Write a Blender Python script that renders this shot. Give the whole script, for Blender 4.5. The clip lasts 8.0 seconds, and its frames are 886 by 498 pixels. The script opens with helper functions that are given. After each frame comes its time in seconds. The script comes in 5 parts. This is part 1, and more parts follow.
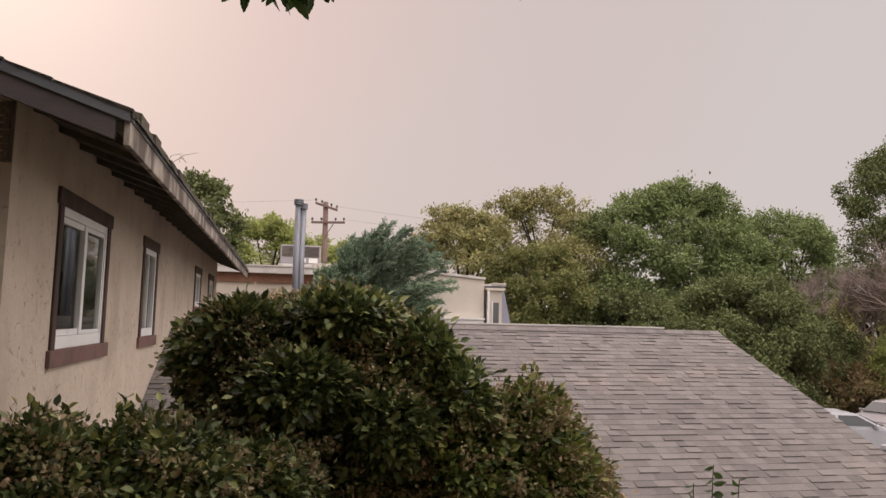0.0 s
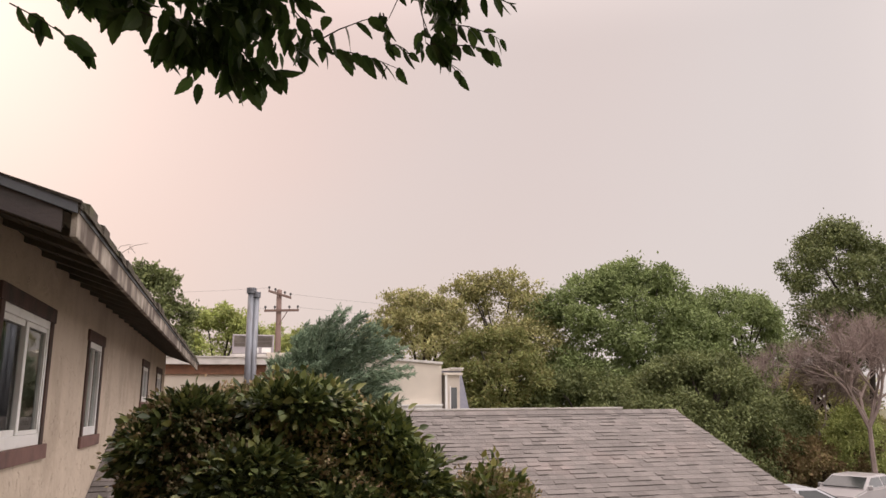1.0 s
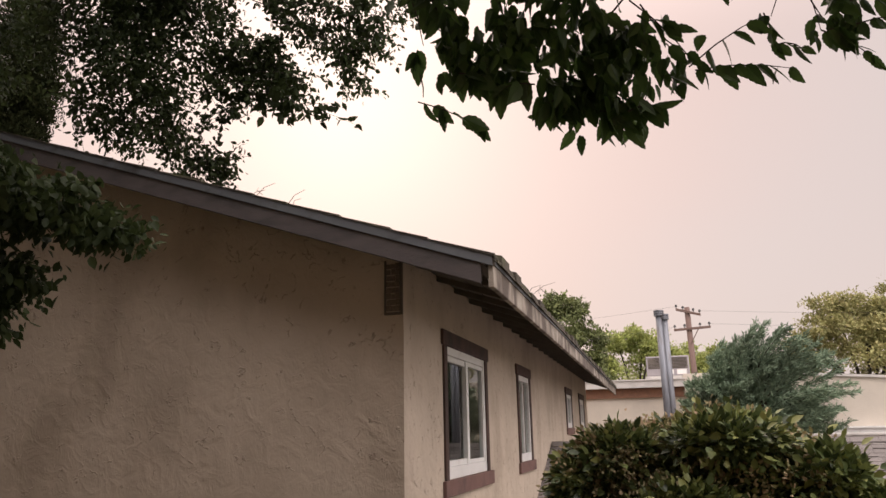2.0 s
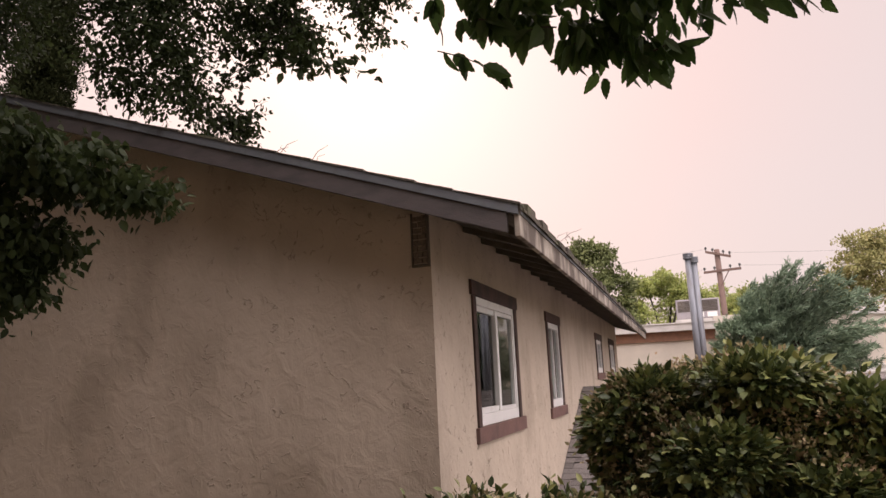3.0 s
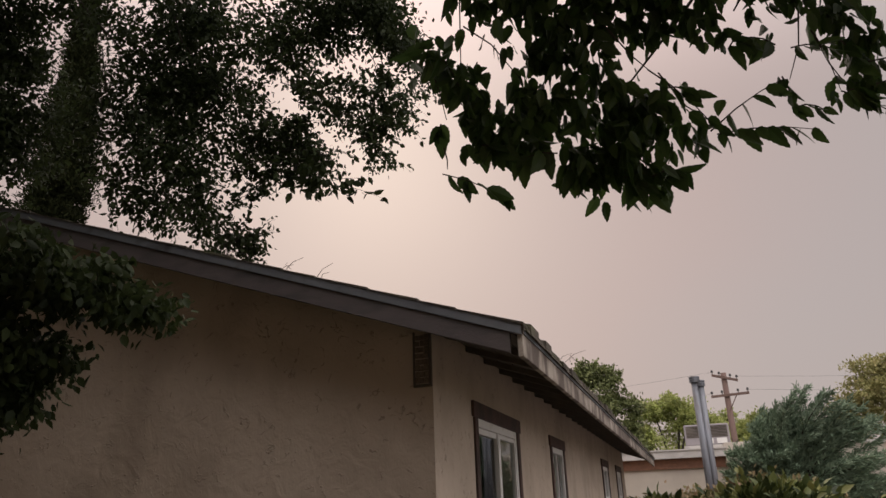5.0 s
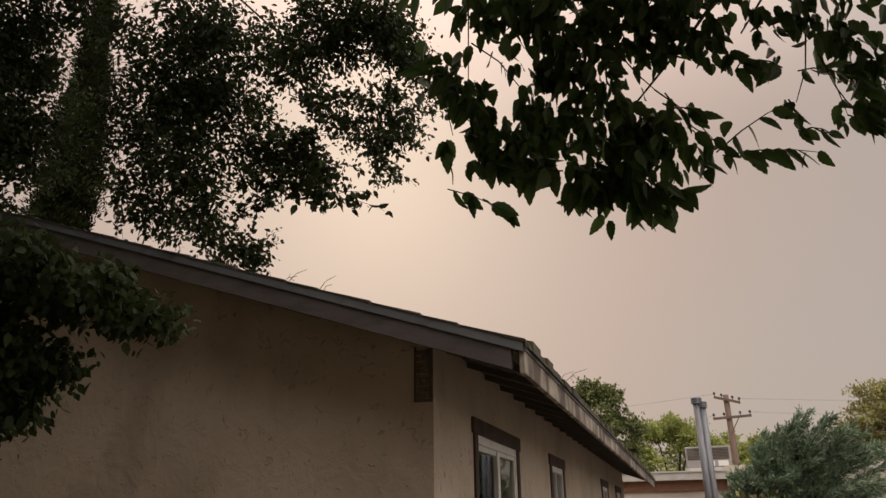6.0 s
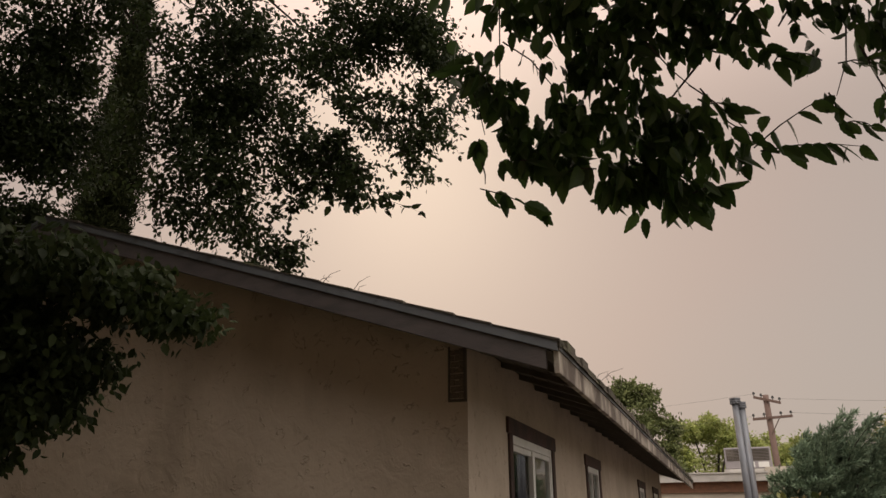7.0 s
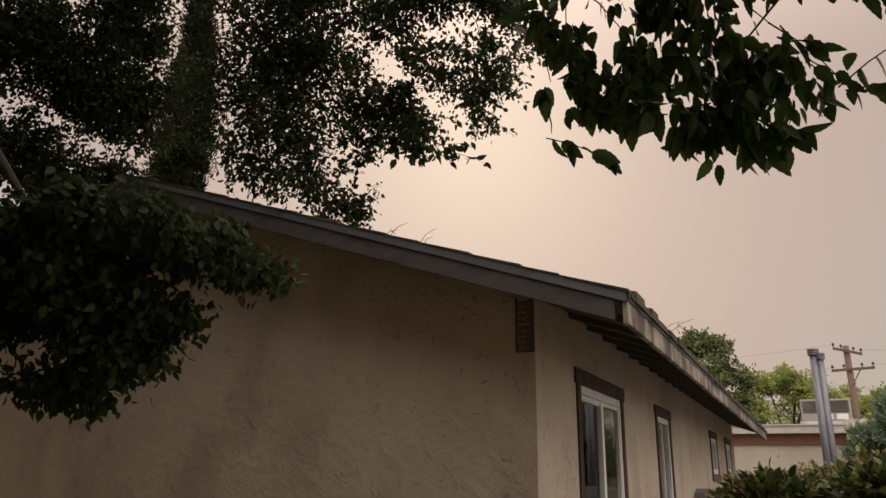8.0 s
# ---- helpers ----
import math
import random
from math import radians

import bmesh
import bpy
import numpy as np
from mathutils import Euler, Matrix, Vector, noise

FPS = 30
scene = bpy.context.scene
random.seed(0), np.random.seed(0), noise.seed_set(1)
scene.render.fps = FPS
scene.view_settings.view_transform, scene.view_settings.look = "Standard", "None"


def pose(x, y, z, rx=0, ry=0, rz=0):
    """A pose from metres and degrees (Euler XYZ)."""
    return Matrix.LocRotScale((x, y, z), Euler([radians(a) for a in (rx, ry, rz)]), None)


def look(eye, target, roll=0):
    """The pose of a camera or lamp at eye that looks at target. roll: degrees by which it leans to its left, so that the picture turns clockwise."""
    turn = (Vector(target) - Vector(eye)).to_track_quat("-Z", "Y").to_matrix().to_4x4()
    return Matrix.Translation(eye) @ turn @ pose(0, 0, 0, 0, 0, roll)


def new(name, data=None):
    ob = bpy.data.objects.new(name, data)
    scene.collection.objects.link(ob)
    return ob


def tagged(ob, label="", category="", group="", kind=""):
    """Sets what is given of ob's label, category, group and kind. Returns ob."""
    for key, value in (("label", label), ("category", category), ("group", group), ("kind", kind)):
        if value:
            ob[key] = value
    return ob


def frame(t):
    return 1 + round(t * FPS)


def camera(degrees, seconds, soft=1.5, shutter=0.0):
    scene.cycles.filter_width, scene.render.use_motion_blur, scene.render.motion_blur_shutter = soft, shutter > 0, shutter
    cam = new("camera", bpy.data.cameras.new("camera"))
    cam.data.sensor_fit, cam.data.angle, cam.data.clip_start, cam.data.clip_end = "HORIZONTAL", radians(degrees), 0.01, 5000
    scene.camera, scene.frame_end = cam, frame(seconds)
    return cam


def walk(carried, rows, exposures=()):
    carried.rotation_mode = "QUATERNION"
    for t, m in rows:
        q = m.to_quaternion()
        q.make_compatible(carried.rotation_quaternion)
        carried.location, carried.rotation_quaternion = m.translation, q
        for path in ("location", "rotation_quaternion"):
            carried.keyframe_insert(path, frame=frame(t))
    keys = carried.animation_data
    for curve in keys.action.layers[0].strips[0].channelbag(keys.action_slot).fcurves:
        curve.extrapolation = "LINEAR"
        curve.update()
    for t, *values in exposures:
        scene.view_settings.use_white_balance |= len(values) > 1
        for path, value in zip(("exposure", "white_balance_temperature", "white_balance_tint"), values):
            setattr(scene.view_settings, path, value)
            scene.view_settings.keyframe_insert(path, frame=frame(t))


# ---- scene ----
cam = camera(63.03, 8.0, soft=1.5)
PATH = [
    (0, (0.000, 0.000, 0.000), (0.4306, 1.9434, 0.1943), 1.38),
    (0.1, (0.000, 0.000, 0.000), (0.4421, 1.9375, 0.2249), 1.17),
    (0.2, (0.000, 0.000, 0.000), (0.4570, 1.9309, 0.2505), 0.96),
    (0.3, (0.000, 0.000, 0.000), (0.4609, 1.9293, 0.2553), 0.74),
    (0.5, (0.000, 0.000, 0.000), (0.4759, 1.9245, 0.2639), 0.32),
    (0.7, (0.000, 0.000, 0.000), (0.4957, 1.9184, 0.2723), -0.04),
    (0.8, (0.000, 0.000, 0.000), (0.5058, 1.9097, 0.3114), -0.21),
    (0.9, (0.000, 0.000, 0.000), (0.5170, 1.8994, 0.3535), -0.39),
    (1, (0.000, 0.000, 0.000), (0.5400, 1.8781, 0.4257), -0.57),
    (1.1, (0.000, 0.000, 0.000), (0.5339, 1.8739, 0.4509), -0.54),
    (1.2, (0.000, 0.000, 0.000), (0.5169, 1.8735, 0.4719), -0.51),
    (1.3, (0.000, 0.005, 0.015), (0.3857, 1.9112, 0.4828), -0.32),
    (1.4, (-0.001, 0.011, 0.031), (0.1851, 1.9441, 0.5073), -0.14),
    (1.5, (-0.001, 0.016, 0.046), (-0.0681, 1.9606, 0.5086), 0.05),
    (1.7, (-0.002, 0.026, 0.077), (-0.4074, 1.9215, 0.5697), -0.06),
    (2.8, (-0.002, 0.026, 0.077), (-0.6020, 1.8852, 0.5053), -2.12),
    (2.9, (-0.002, 0.026, 0.077), (-0.5953, 1.8942, 0.4741), -2.42),
    (3, (-0.002, 0.026, 0.077), (-0.6050, 1.8976, 0.4426), -2.71),
    (3.3, (-0.002, 0.026, 0.077), (-0.6125, 1.8986, 0.4243), -2.63),
    (3.5, (-0.002, 0.026, 0.077), (-0.6099, 1.8995, 0.4244), -2.58),
    (3.8, (-0.002, 0.026, 0.077), (-0.6066, 1.8943, 0.4565), -2.52),
    (4, (-0.002, 0.026, 0.077), (-0.5951, 1.8757, 0.5533), -2.48),
    (4.1, (-0.002, 0.026, 0.077), (-0.5880, 1.8622, 0.6110), -2.44),
    (4.2, (-0.002, 0.026, 0.077), (-0.5829, 1.8514, 0.6519), -2.40),
    (4.3, (-0.002, 0.026, 0.077), (-0.5794, 1.8456, 0.6734), -2.35),
    (4.5, (-0.002, 0.026, 0.077), (-0.5747, 1.8358, 0.7068), -2.27),
    (4.7, (-0.002, 0.026, 0.077), (-0.5751, 1.8275, 0.7298), -2.18),
    (5.8, (-0.002, 0.026, 0.077), (-0.5722, 1.8009, 0.8014), -1.28),
    (6, (-0.002, 0.026, 0.077), (-0.5782, 1.8003, 0.7980), -0.63),
    (6.5, (-0.002, 0.026, 0.077), (-0.5954, 1.7938, 0.8000), -0.48),
    (6.8, (-0.002, 0.026, 0.077), (-0.6058, 1.7910, 0.7982), -0.25),
    (7, (-0.002, 0.026, 0.077), (-0.6641, 1.7700, 0.7981), -0.10),
    (7.1, (-0.002, 0.026, 0.077), (-0.7074, 1.7526, 0.7990), 0.34),
    (7.2, (-0.002, 0.026, 0.077), (-0.7708, 1.7261, 0.7971), 0.78),
    (7.3, (-0.002, 0.026, 0.077), (-0.8156, 1.7077, 0.7912), 1.22),
    (7.4, (-0.002, 0.026, 0.077), (-0.8307, 1.7000, 0.7917), 1.39),
    (7.5, (-0.002, 0.026, 0.077), (-0.8394, 1.6972, 0.7883), 1.55),
    (7.7, (-0.002, 0.026, 0.077), (-0.8402, 1.6981, 0.7851), 1.31),
    (7.8, (-0.002, 0.026, 0.077), (-0.8439, 1.7084, 0.7559), 1.18),
    (7.9, (-0.002, 0.026, 0.077), (-0.8435, 1.7231, 0.7187), 1.06),
    (8, (-0.002, 0.026, 0.077), (-0.8484, 1.7381, 0.6707), 0.94),
]
walk(cam, [(t, look(eye, target, roll)) for t, eye, target, roll in PATH],
     exposures=[(0, 0.2, 6450, 12), (1.0, 0.4, 6500, 12), (1.7, 0.42, 6500, 12), (3.0, 0.6, 6450, 17), (3.6, 0.66, 6450, 18), (4.0, 0.56, 6350, 17), (4.2, 0.2, 6250, 16), (4.5, -0.2, 6150, 14), (6.0, -0.28, 6850, 7), (7.0, -0.26, 6850, 7), (8.0, -0.18, 6850, 7)])

# ---- light: smoky, overcast evening sky, brightest where the low sun is veiled ----
SUN_AZ, SUN_EL = radians(24), radians(30)
sun_way = Vector((-math.sin(SUN_AZ) * math.cos(SUN_EL), math.cos(SUN_AZ) * math.cos(SUN_EL), math.sin(SUN_EL)))
world = bpy.data.worlds.new("evening_sky")
scene.world = world
world.use_nodes = True
nt = world.node_tree
nt.nodes.clear()


def wnode(kind, **values):
    n = nt.nodes.new(kind)
    for k, v in values.items():
        n.inputs[k].default_value = v
    return n


sky = nt.nodes.new("ShaderNodeTexSky")
sky.sky_type, sky.sun_disc = "NISHITA", False
sky.sun_elevation, sky.sun_rotation = SUN_EL, -SUN_AZ
sky.dust_density = 6.0
coords = nt.nodes.new("ShaderNodeTexCoord")
dot = nt.nodes.new("ShaderNodeVectorMath")
dot.operation = "DOT_PRODUCT"
dot.inputs[1].default_value = sun_way
nt.links.new(coords.outputs["Generated"], dot.inputs[0])
cloud_noise = wnode("ShaderNodeTexNoise", Scale=2.2, Detail=4.0, Roughness=0.5)
nt.links.new(coords.outputs["Generated"], cloud_noise.inputs["Vector"])
wob = nt.nodes.new("ShaderNodeMath")
wob.operation = "MULTIPLY_ADD"
wob.inputs[1].default_value = 0.15
nt.links.new(cloud_noise.outputs["Fac"], wob.inputs[0])
nt.links.new(dot.outputs["Value"], wob.inputs[2])
veil = nt.nodes.new("ShaderNodeValToRGB")
veil.color_ramp.interpolation = "EASE"
stops = [(0.0, (0.60, 0.543, 0.525)), (0.55, (0.61, 0.545, 0.518)), (0.85, (0.595, 0.503, 0.470)), (1.0, (0.63, 0.483, 0.440))]
while len(veil.color_ramp.elements) < len(stops):
    veil.color_ramp.elements.new(0.5)
for e, (at_, c) in zip(veil.color_ramp.elements, stops):
    e.position, e.color = at_, (*c, 1)
nt.links.new(wob.outputs[0], veil.inputs["Fac"])
# an overcast sky is brightest overhead
split = nt.nodes.new("ShaderNodeSeparateXYZ")
nt.links.new(coords.outputs["Generated"], split.inputs[0])
height_gain = wnode("ShaderNodeMapRange")
height_gain.interpolation_type = "SMOOTHSTEP"
for k, v in (("From Min", 0.45), ("From Max", 0.95), ("To Min", 1.0), ("To Max", 4.0)):
    height_gain.inputs[k].default_value = v
nt.links.new(split.outputs["Z"], height_gain.inputs["Value"])
# and clearer away from the veiled sun
side_dot = nt.nodes.new("ShaderNodeVectorMath")
side_dot.operation = "DOT_PRODUCT"
side_dot.inputs[1].default_value = (0.75, -0.66, 0.0)
nt.links.new(coords.outputs["Generated"], side_dot.inputs[0])
side_gain = wnode("ShaderNodeMapRange")
side_gain.interpolation_type = "SMOOTHSTEP"
for k, v in (("From Min", 0.05), ("From Max", 0.8), ("To Min", 1.0), ("To Max", 2.6)):
    side_gain.inputs[k].default_value = v
nt.links.new(side_dot.outputs["Value"], side_gain.inputs["Value"])
gain = nt.nodes.new("ShaderNodeMath")
gain.operation = "MULTIPLY"
nt.links.new(height_gain.outputs[0], gain.inputs[0])
nt.links.new(side_gain.outputs[0], gain.inputs[1])
bg_veil, bg_sky = wnode("ShaderNodeBackground", Strength=1.0), wnode("ShaderNodeBackground", Strength=0.05)
nt.links.new(veil.outputs["Color"], bg_veil.inputs["Color"])
nt.links.new(gain.outputs[0], bg_veil.inputs["Strength"])
nt.links.new(sky.outputs["Color"], bg_sky.inputs["Color"])
blend = wnode("ShaderNodeMixShader", Fac=0.12)
nt.links.new(bg_veil.outputs[0], blend.inputs[1])
nt.links.new(bg_sky.outputs[0], blend.inputs[2])
out = nt.nodes.new("ShaderNodeOutputWorld")
nt.links.new(blend.outputs[0], out.inputs["Surface"])
sun = new("sun", bpy.data.lights.new("sun", "SUN"))
sun.data.energy, sun.data.angle, sun.data.color = 0.5, radians(40), (1.0, 0.82, 0.7)
sun.matrix_world = look(sun_way * 60, (0, 0, 0))


# ---- materials ----
def material(name, base, second, scale=6.0, rough=0.85, bump=0.3, bump_scale=90.0, stain=None, stain_scale=1.2, stain_at=0.6,
             stretch=(1, 1, 1), vary=0.0, metal=0.0, crack=0.0, per="object", spec=0.3, deep=0.01):
    """A node material: two colours by fine noise, an optional third in large stains, bump, cracks, and variation per piece."""
    m = bpy.data.materials.new(name)
    m.use_nodes = True
    t = m.node_tree
    b = t.nodes["Principled BSDF"]
    b.inputs["Roughness"].default_value, b.inputs["Metallic"].default_value = rough, metal
    b.inputs["Specular IOR Level"].default_value = spec
    co = t.nodes.new("ShaderNodeTexCoord")
    mp = t.nodes.new("ShaderNodeMapping")
    mp.inputs["Scale"].default_value = stretch
    t.links.new(co.outputs["Object"], mp.inputs["Vector"])

    def noise_tex(s, detail=5.0, source=mp):
        n = t.nodes.new("ShaderNodeTexNoise")
        n.inputs["Scale"].default_value, n.inputs["Detail"].default_value = s, detail
        t.links.new(source.outputs[0], n.inputs["Vector"])
        return n.outputs["Fac"]

    def ramp(fac, a, c):
        r = t.nodes.new("ShaderNodeMapRange")
        r.inputs["From Min"].default_value, r.inputs["From Max"].default_value = a, c
        t.links.new(fac, r.inputs["Value"])
        return r.outputs[0]

    def mixed(fac, a, c, mode="MIX"):
        x = t.nodes.new("ShaderNodeMix")
        x.data_type, x.blend_type = "RGBA", mode
        for sock, v in ((x.inputs["Factor"], fac), (x.inputs["A"], a), (x.inputs["B"], c)):
            if isinstance(v, (tuple, list)):
                sock.default_value = (*v, 1)
            elif isinstance(v, float):
                sock.default_value = v
            else:
                t.links.new(v, sock)
        return x.outputs["Result"]
    colour = mixed(ramp(noise_tex(scale), 0.3, 0.7), base, second)
    if stain:
        colour = mixed(ramp(noise_tex(stain_scale, 6.0), stain_at - 0.08, stain_at + 0.12), colour, stain)
    coarse = noise_tex(bump_scale * 0.22, 4.0)
    height_sum = t.nodes.new("ShaderNodeMath")
    height_sum.operation = "ADD"
    t.links.new(noise_tex(bump_scale, 3.0), height_sum.inputs[0])
    t.links.new(coarse, height_sum.inputs[1])
    height = height_sum.outputs[0]
    if crack:
        v = t.nodes.new("ShaderNodeTexVoronoi")
        v.feature, v.inputs["Scale"].default_value = "DISTANCE_TO_EDGE", crack
        warp = t.nodes.new("ShaderNodeTexNoise")
        warp.inputs["Scale"].default_value, warp.inputs["Detail"].default_value = 3.0, 6.0
        t.links.new(co.outputs["Object"], warp.inputs["Vector"])
        t.links.new(mixed(0.35, mp.outputs[0], warp.outputs["Color"], "ADD"), v.inputs["Vector"])
        line = t.nodes.new("ShaderNodeMath")
        line.operation, line.inputs[1].default_value = "LESS_THAN", 0.0065
        t.links.new(v.outputs["Distance"], line.inputs[0])
        gate = t.nodes.new("ShaderNodeMath")
        gate.operation = "MULTIPLY"
        t.links.new(line.outputs[0], gate.inputs[0])
        t.links.new(ramp(noise_tex(5.0), 0.5, 0.55), gate.inputs[1])
        colour = mixed(gate.outputs[0], colour, tuple(q * 0.35 for q in base))
    if vary:
        if per == "object":
            info = t.nodes.new("ShaderNodeObjectInfo").outputs["Random"]
        else:
            info = t.nodes.new("ShaderNodeNewGeometry").outputs["Random Per Island"]
        r = t.nodes.new("ShaderNodeMapRange")
        r.inputs["To Min"].default_value, r.inputs["To Max"].default_value = 1 - vary, 1 + vary
        t.links.new(info, r.inputs["Value"])
        hsv = t.nodes.new("ShaderNodeHueSaturation")
        t.links.new(r.outputs[0], hsv.inputs["Value"])
        t.links.new(colour, hsv.inputs["Color"])
        colour = hsv.outputs["Color"]
    t.links.new(colour, b.inputs["Base Color"])
    bp = t.nodes.new("ShaderNodeBump")
    bp.inputs["Strength"].default_value, bp.inputs["Distance"].default_value = bump, deep
    t.links.new(height, bp.inputs["Height"])
    t.links.new(bp.outputs[0], b.inputs["Normal"])
    return m


def leaf_material(name, colours, through_light=0.25, rough=0.5, per="island", gloss=0.35):
    """Leaves: one of several greens for each leaf, with some light through the blade."""
    m = bpy.data.materials.new(name)
    m.use_nodes = True
    t = m.node_tree
    b = t.nodes["Principled BSDF"]
    b.inputs["Roughness"].default_value, b.inputs["Specular IOR Level"].default_value = rough, gloss
    if per == "island":
        info = t.nodes.new("ShaderNodeNewGeometry").outputs["Random Per Island"]
    else:
        info = t.nodes.new("ShaderNodeObjectInfo").outputs["Random"]
    r = t.nodes.new("ShaderNodeValToRGB")
    while len(r.color_ramp.elements) < len(colours):
        r.color_ramp.elements.new(0.5)
    for i, (e, c) in enumerate(zip(r.color_ramp.elements, colours)):
        e.position, e.color = i / (len(colours) - 1), (*c, 1)
    t.links.new(info, r.inputs["Fac"])
    co = t.nodes.new("ShaderNodeTexCoord")
    n = t.nodes.new("ShaderNodeTexNoise")
    n.inputs["Scale"].default_value = 1.3
    t.links.new(co.outputs["Object"], n.inputs["Vector"])
    mr = t.nodes.new("ShaderNodeMapRange")
    mr.inputs["From Min"].default_value, mr.inputs["From Max"].default_value = 0.3, 0.7
    mr.inputs["To Min"].default_value, mr.inputs["To Max"].default_value = 0.7, 1.3
    t.links.new(n.outputs["Fac"], mr.inputs["Value"])
    hsv = t.nodes.new("ShaderNodeHueSaturation")
    t.links.new(mr.outputs[0], hsv.inputs["Value"])
    t.links.new(r.outputs["Color"], hsv.inputs["Color"])
    t.links.new(hsv.outputs["Color"], b.inputs["Base Color"])
    tr = t.nodes.new("ShaderNodeBsdfTranslucent")
    t.links.new(hsv.outputs["Color"], tr.inputs["Color"])
    mx = t.nodes.new("ShaderNodeMixShader")
    mx.inputs["Fac"].default_value = through_light
    t.links.new(b.outputs[0], mx.inputs[1])
    t.links.new(tr.outputs[0], mx.inputs[2])
    t.links.new(mx.outputs[0], t.nodes["Material Output"].inputs["Surface"])
    return m




def stucco_material():
    """Hand-trowelled stucco: low waves, fine sand, and short curved ridges where the trowel lifted, their shading
    painted in, with faint run-down stains.
    """
    m = material("stucco", (0.54, 0.455, 0.365), (0.475, 0.398, 0.318), 2.6, 0.95, 0.6, 60, (0.40, 0.33, 0.26), 1.3, 0.58, stretch=(1, 1, 0.55), deep=0.006)
    t = m.node_tree
    b = t.nodes["Principled BSDF"]
    co = t.nodes.new("ShaderNodeTexCoord")

    def tex(scale, detail, warp=0.0):
        n = t.nodes.new("ShaderNodeTexNoise")
        n.inputs["Scale"].default_value, n.inputs["Detail"].default_value, n.inputs["Distortion"].default_value = scale, detail, warp
        t.links.new(co.outputs["Object"], n.inputs["Vector"])
        return n.outputs["Fac"]

    def calc(op, a, c, d=0.0):
        n = t.nodes.new("ShaderNodeMath")
        n.operation = op
        for sock, v in zip(n.inputs, (a, c, d)):
            if isinstance(v, float):
                sock.default_value = v
            else:
                t.links.new(v, sock)
        return n.outputs[0]

    def span(v, lo, hi):
        n = t.nodes.new("ShaderNodeMapRange")
        n.interpolation_type = "SMOOTHSTEP"
        n.inputs["From Min"].default_value, n.inputs["From Max"].default_value = lo, hi
        t.links.new(v, n.inputs["Value"])
        return n.outputs[0]
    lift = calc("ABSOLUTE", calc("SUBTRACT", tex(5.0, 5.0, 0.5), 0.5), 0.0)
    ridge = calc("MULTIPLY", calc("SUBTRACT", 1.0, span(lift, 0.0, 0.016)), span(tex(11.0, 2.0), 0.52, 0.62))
    # the small shadows of the ridges are painted into the colour as darker brown
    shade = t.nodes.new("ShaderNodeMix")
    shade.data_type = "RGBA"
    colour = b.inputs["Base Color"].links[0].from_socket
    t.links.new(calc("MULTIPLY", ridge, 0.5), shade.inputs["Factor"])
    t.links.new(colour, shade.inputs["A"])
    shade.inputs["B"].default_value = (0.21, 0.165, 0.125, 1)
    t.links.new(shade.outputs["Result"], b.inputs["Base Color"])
    bump = t.nodes.new("ShaderNodeBump")
    bump.inputs["Strength"].default_value, bump.inputs["Distance"].default_value = 1.0, 0.03
    t.links.new(calc("ADD", calc("MULTIPLY", tex(5.5, 6.0, 0.8), 0.7), calc("MULTIPLY", ridge, 0.22)), bump.inputs["Height"])
    t.links.new(b.inputs["Normal"].links[0].from_socket, bump.inputs["Normal"])
    t.links.new(bump.outputs[0], b.inputs["Normal"])
    return m


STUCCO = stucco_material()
TRIM = material("brown_trim", (0.092, 0.053, 0.043), (0.06, 0.037, 0.031), 9, 0.75, 0.5, 50, (0.045, 0.033, 0.028), 5, 0.52, stretch=(1, 1, 0.5))
SILL_RED = material("reddish_sill_board", (0.185, 0.105, 0.09), (0.145, 0.083, 0.072), 7, 0.75, 0.3, 50, (0.10, 0.065, 0.058), 3)
RAKE = material("rake_board", (0.115, 0.098, 0.095), (0.085, 0.075, 0.075), 4, 0.7, 0.25, 70, (0.06, 0.055, 0.055), 2.5, stretch=(1, 1, 3))
DRIP = material("drip_edge", (0.20, 0.215, 0.235), (0.16, 0.17, 0.19), 3, 0.45, 0.1, 40, (0.10, 0.10, 0.10), 6, 0.66, metal=0.3)
EAVE = material("weathered_eave_board", (0.50, 0.45, 0.385), (0.30, 0.255, 0.215), 4, 0.85, 0.6, 60, (0.13, 0.105, 0.09), 2.4, 0.44, stretch=(1, 1.6, 1.0))
RAFTER = material("weathered_rafter", (0.13, 0.11, 0.09), (0.09, 0.08, 0.065), 6, 0.85, 0.3, 60, (0.10, 0.085, 0.07), 3)
SOFFIT = material("dark_soffit_wood", (0.10, 0.085, 0.07), (0.07, 0.06, 0.05), 5, 0.85, 0.3, 60, (0.16, 0.14, 0.115), 2)
OLD_SHINGLE = material("mossy_shingle", (0.115, 0.098, 0.082), (0.07, 0.06, 0.048), 30, 0.95, 0.8, 160, (0.10, 0.10, 0.06), 4, 0.58, vary=0.3)
SHINGLE = material("grey_shingle", (0.20, 0.180, 0.168), (0.150, 0.136, 0.130), 60, 0.95, 0.8, 220, (0.215, 0.185, 0.172), 1.1, 0.6, vary=0.19)
SHINGLE_FAR = material("grey_shingle_mass", (0.20, 0.180, 0.168), (0.150, 0.136, 0.130), 60, 0.95, 0.8, 220, (0.215, 0.185, 0.172), 1.1, 0.6, vary=0.19, per="island")
WHITE = material("white_vinyl", (0.78, 0.77, 0.75), (0.72, 0.71, 0.69), 3, 0.4, 0.05, 40, (0.55, 0.53, 0.50), 5, 0.66)
# near-black colour that stands in for the shade of unlit rooms
DARK = material("unlit_room_dark", (0.05, 0.045, 0.04), (0.035, 0.03, 0.03), 3, 0.9)
CURTAIN = material("curtain", (0.07, 0.07, 0.068), (0.05, 0.05, 0.048), 8, 0.9, 0.2, 40)
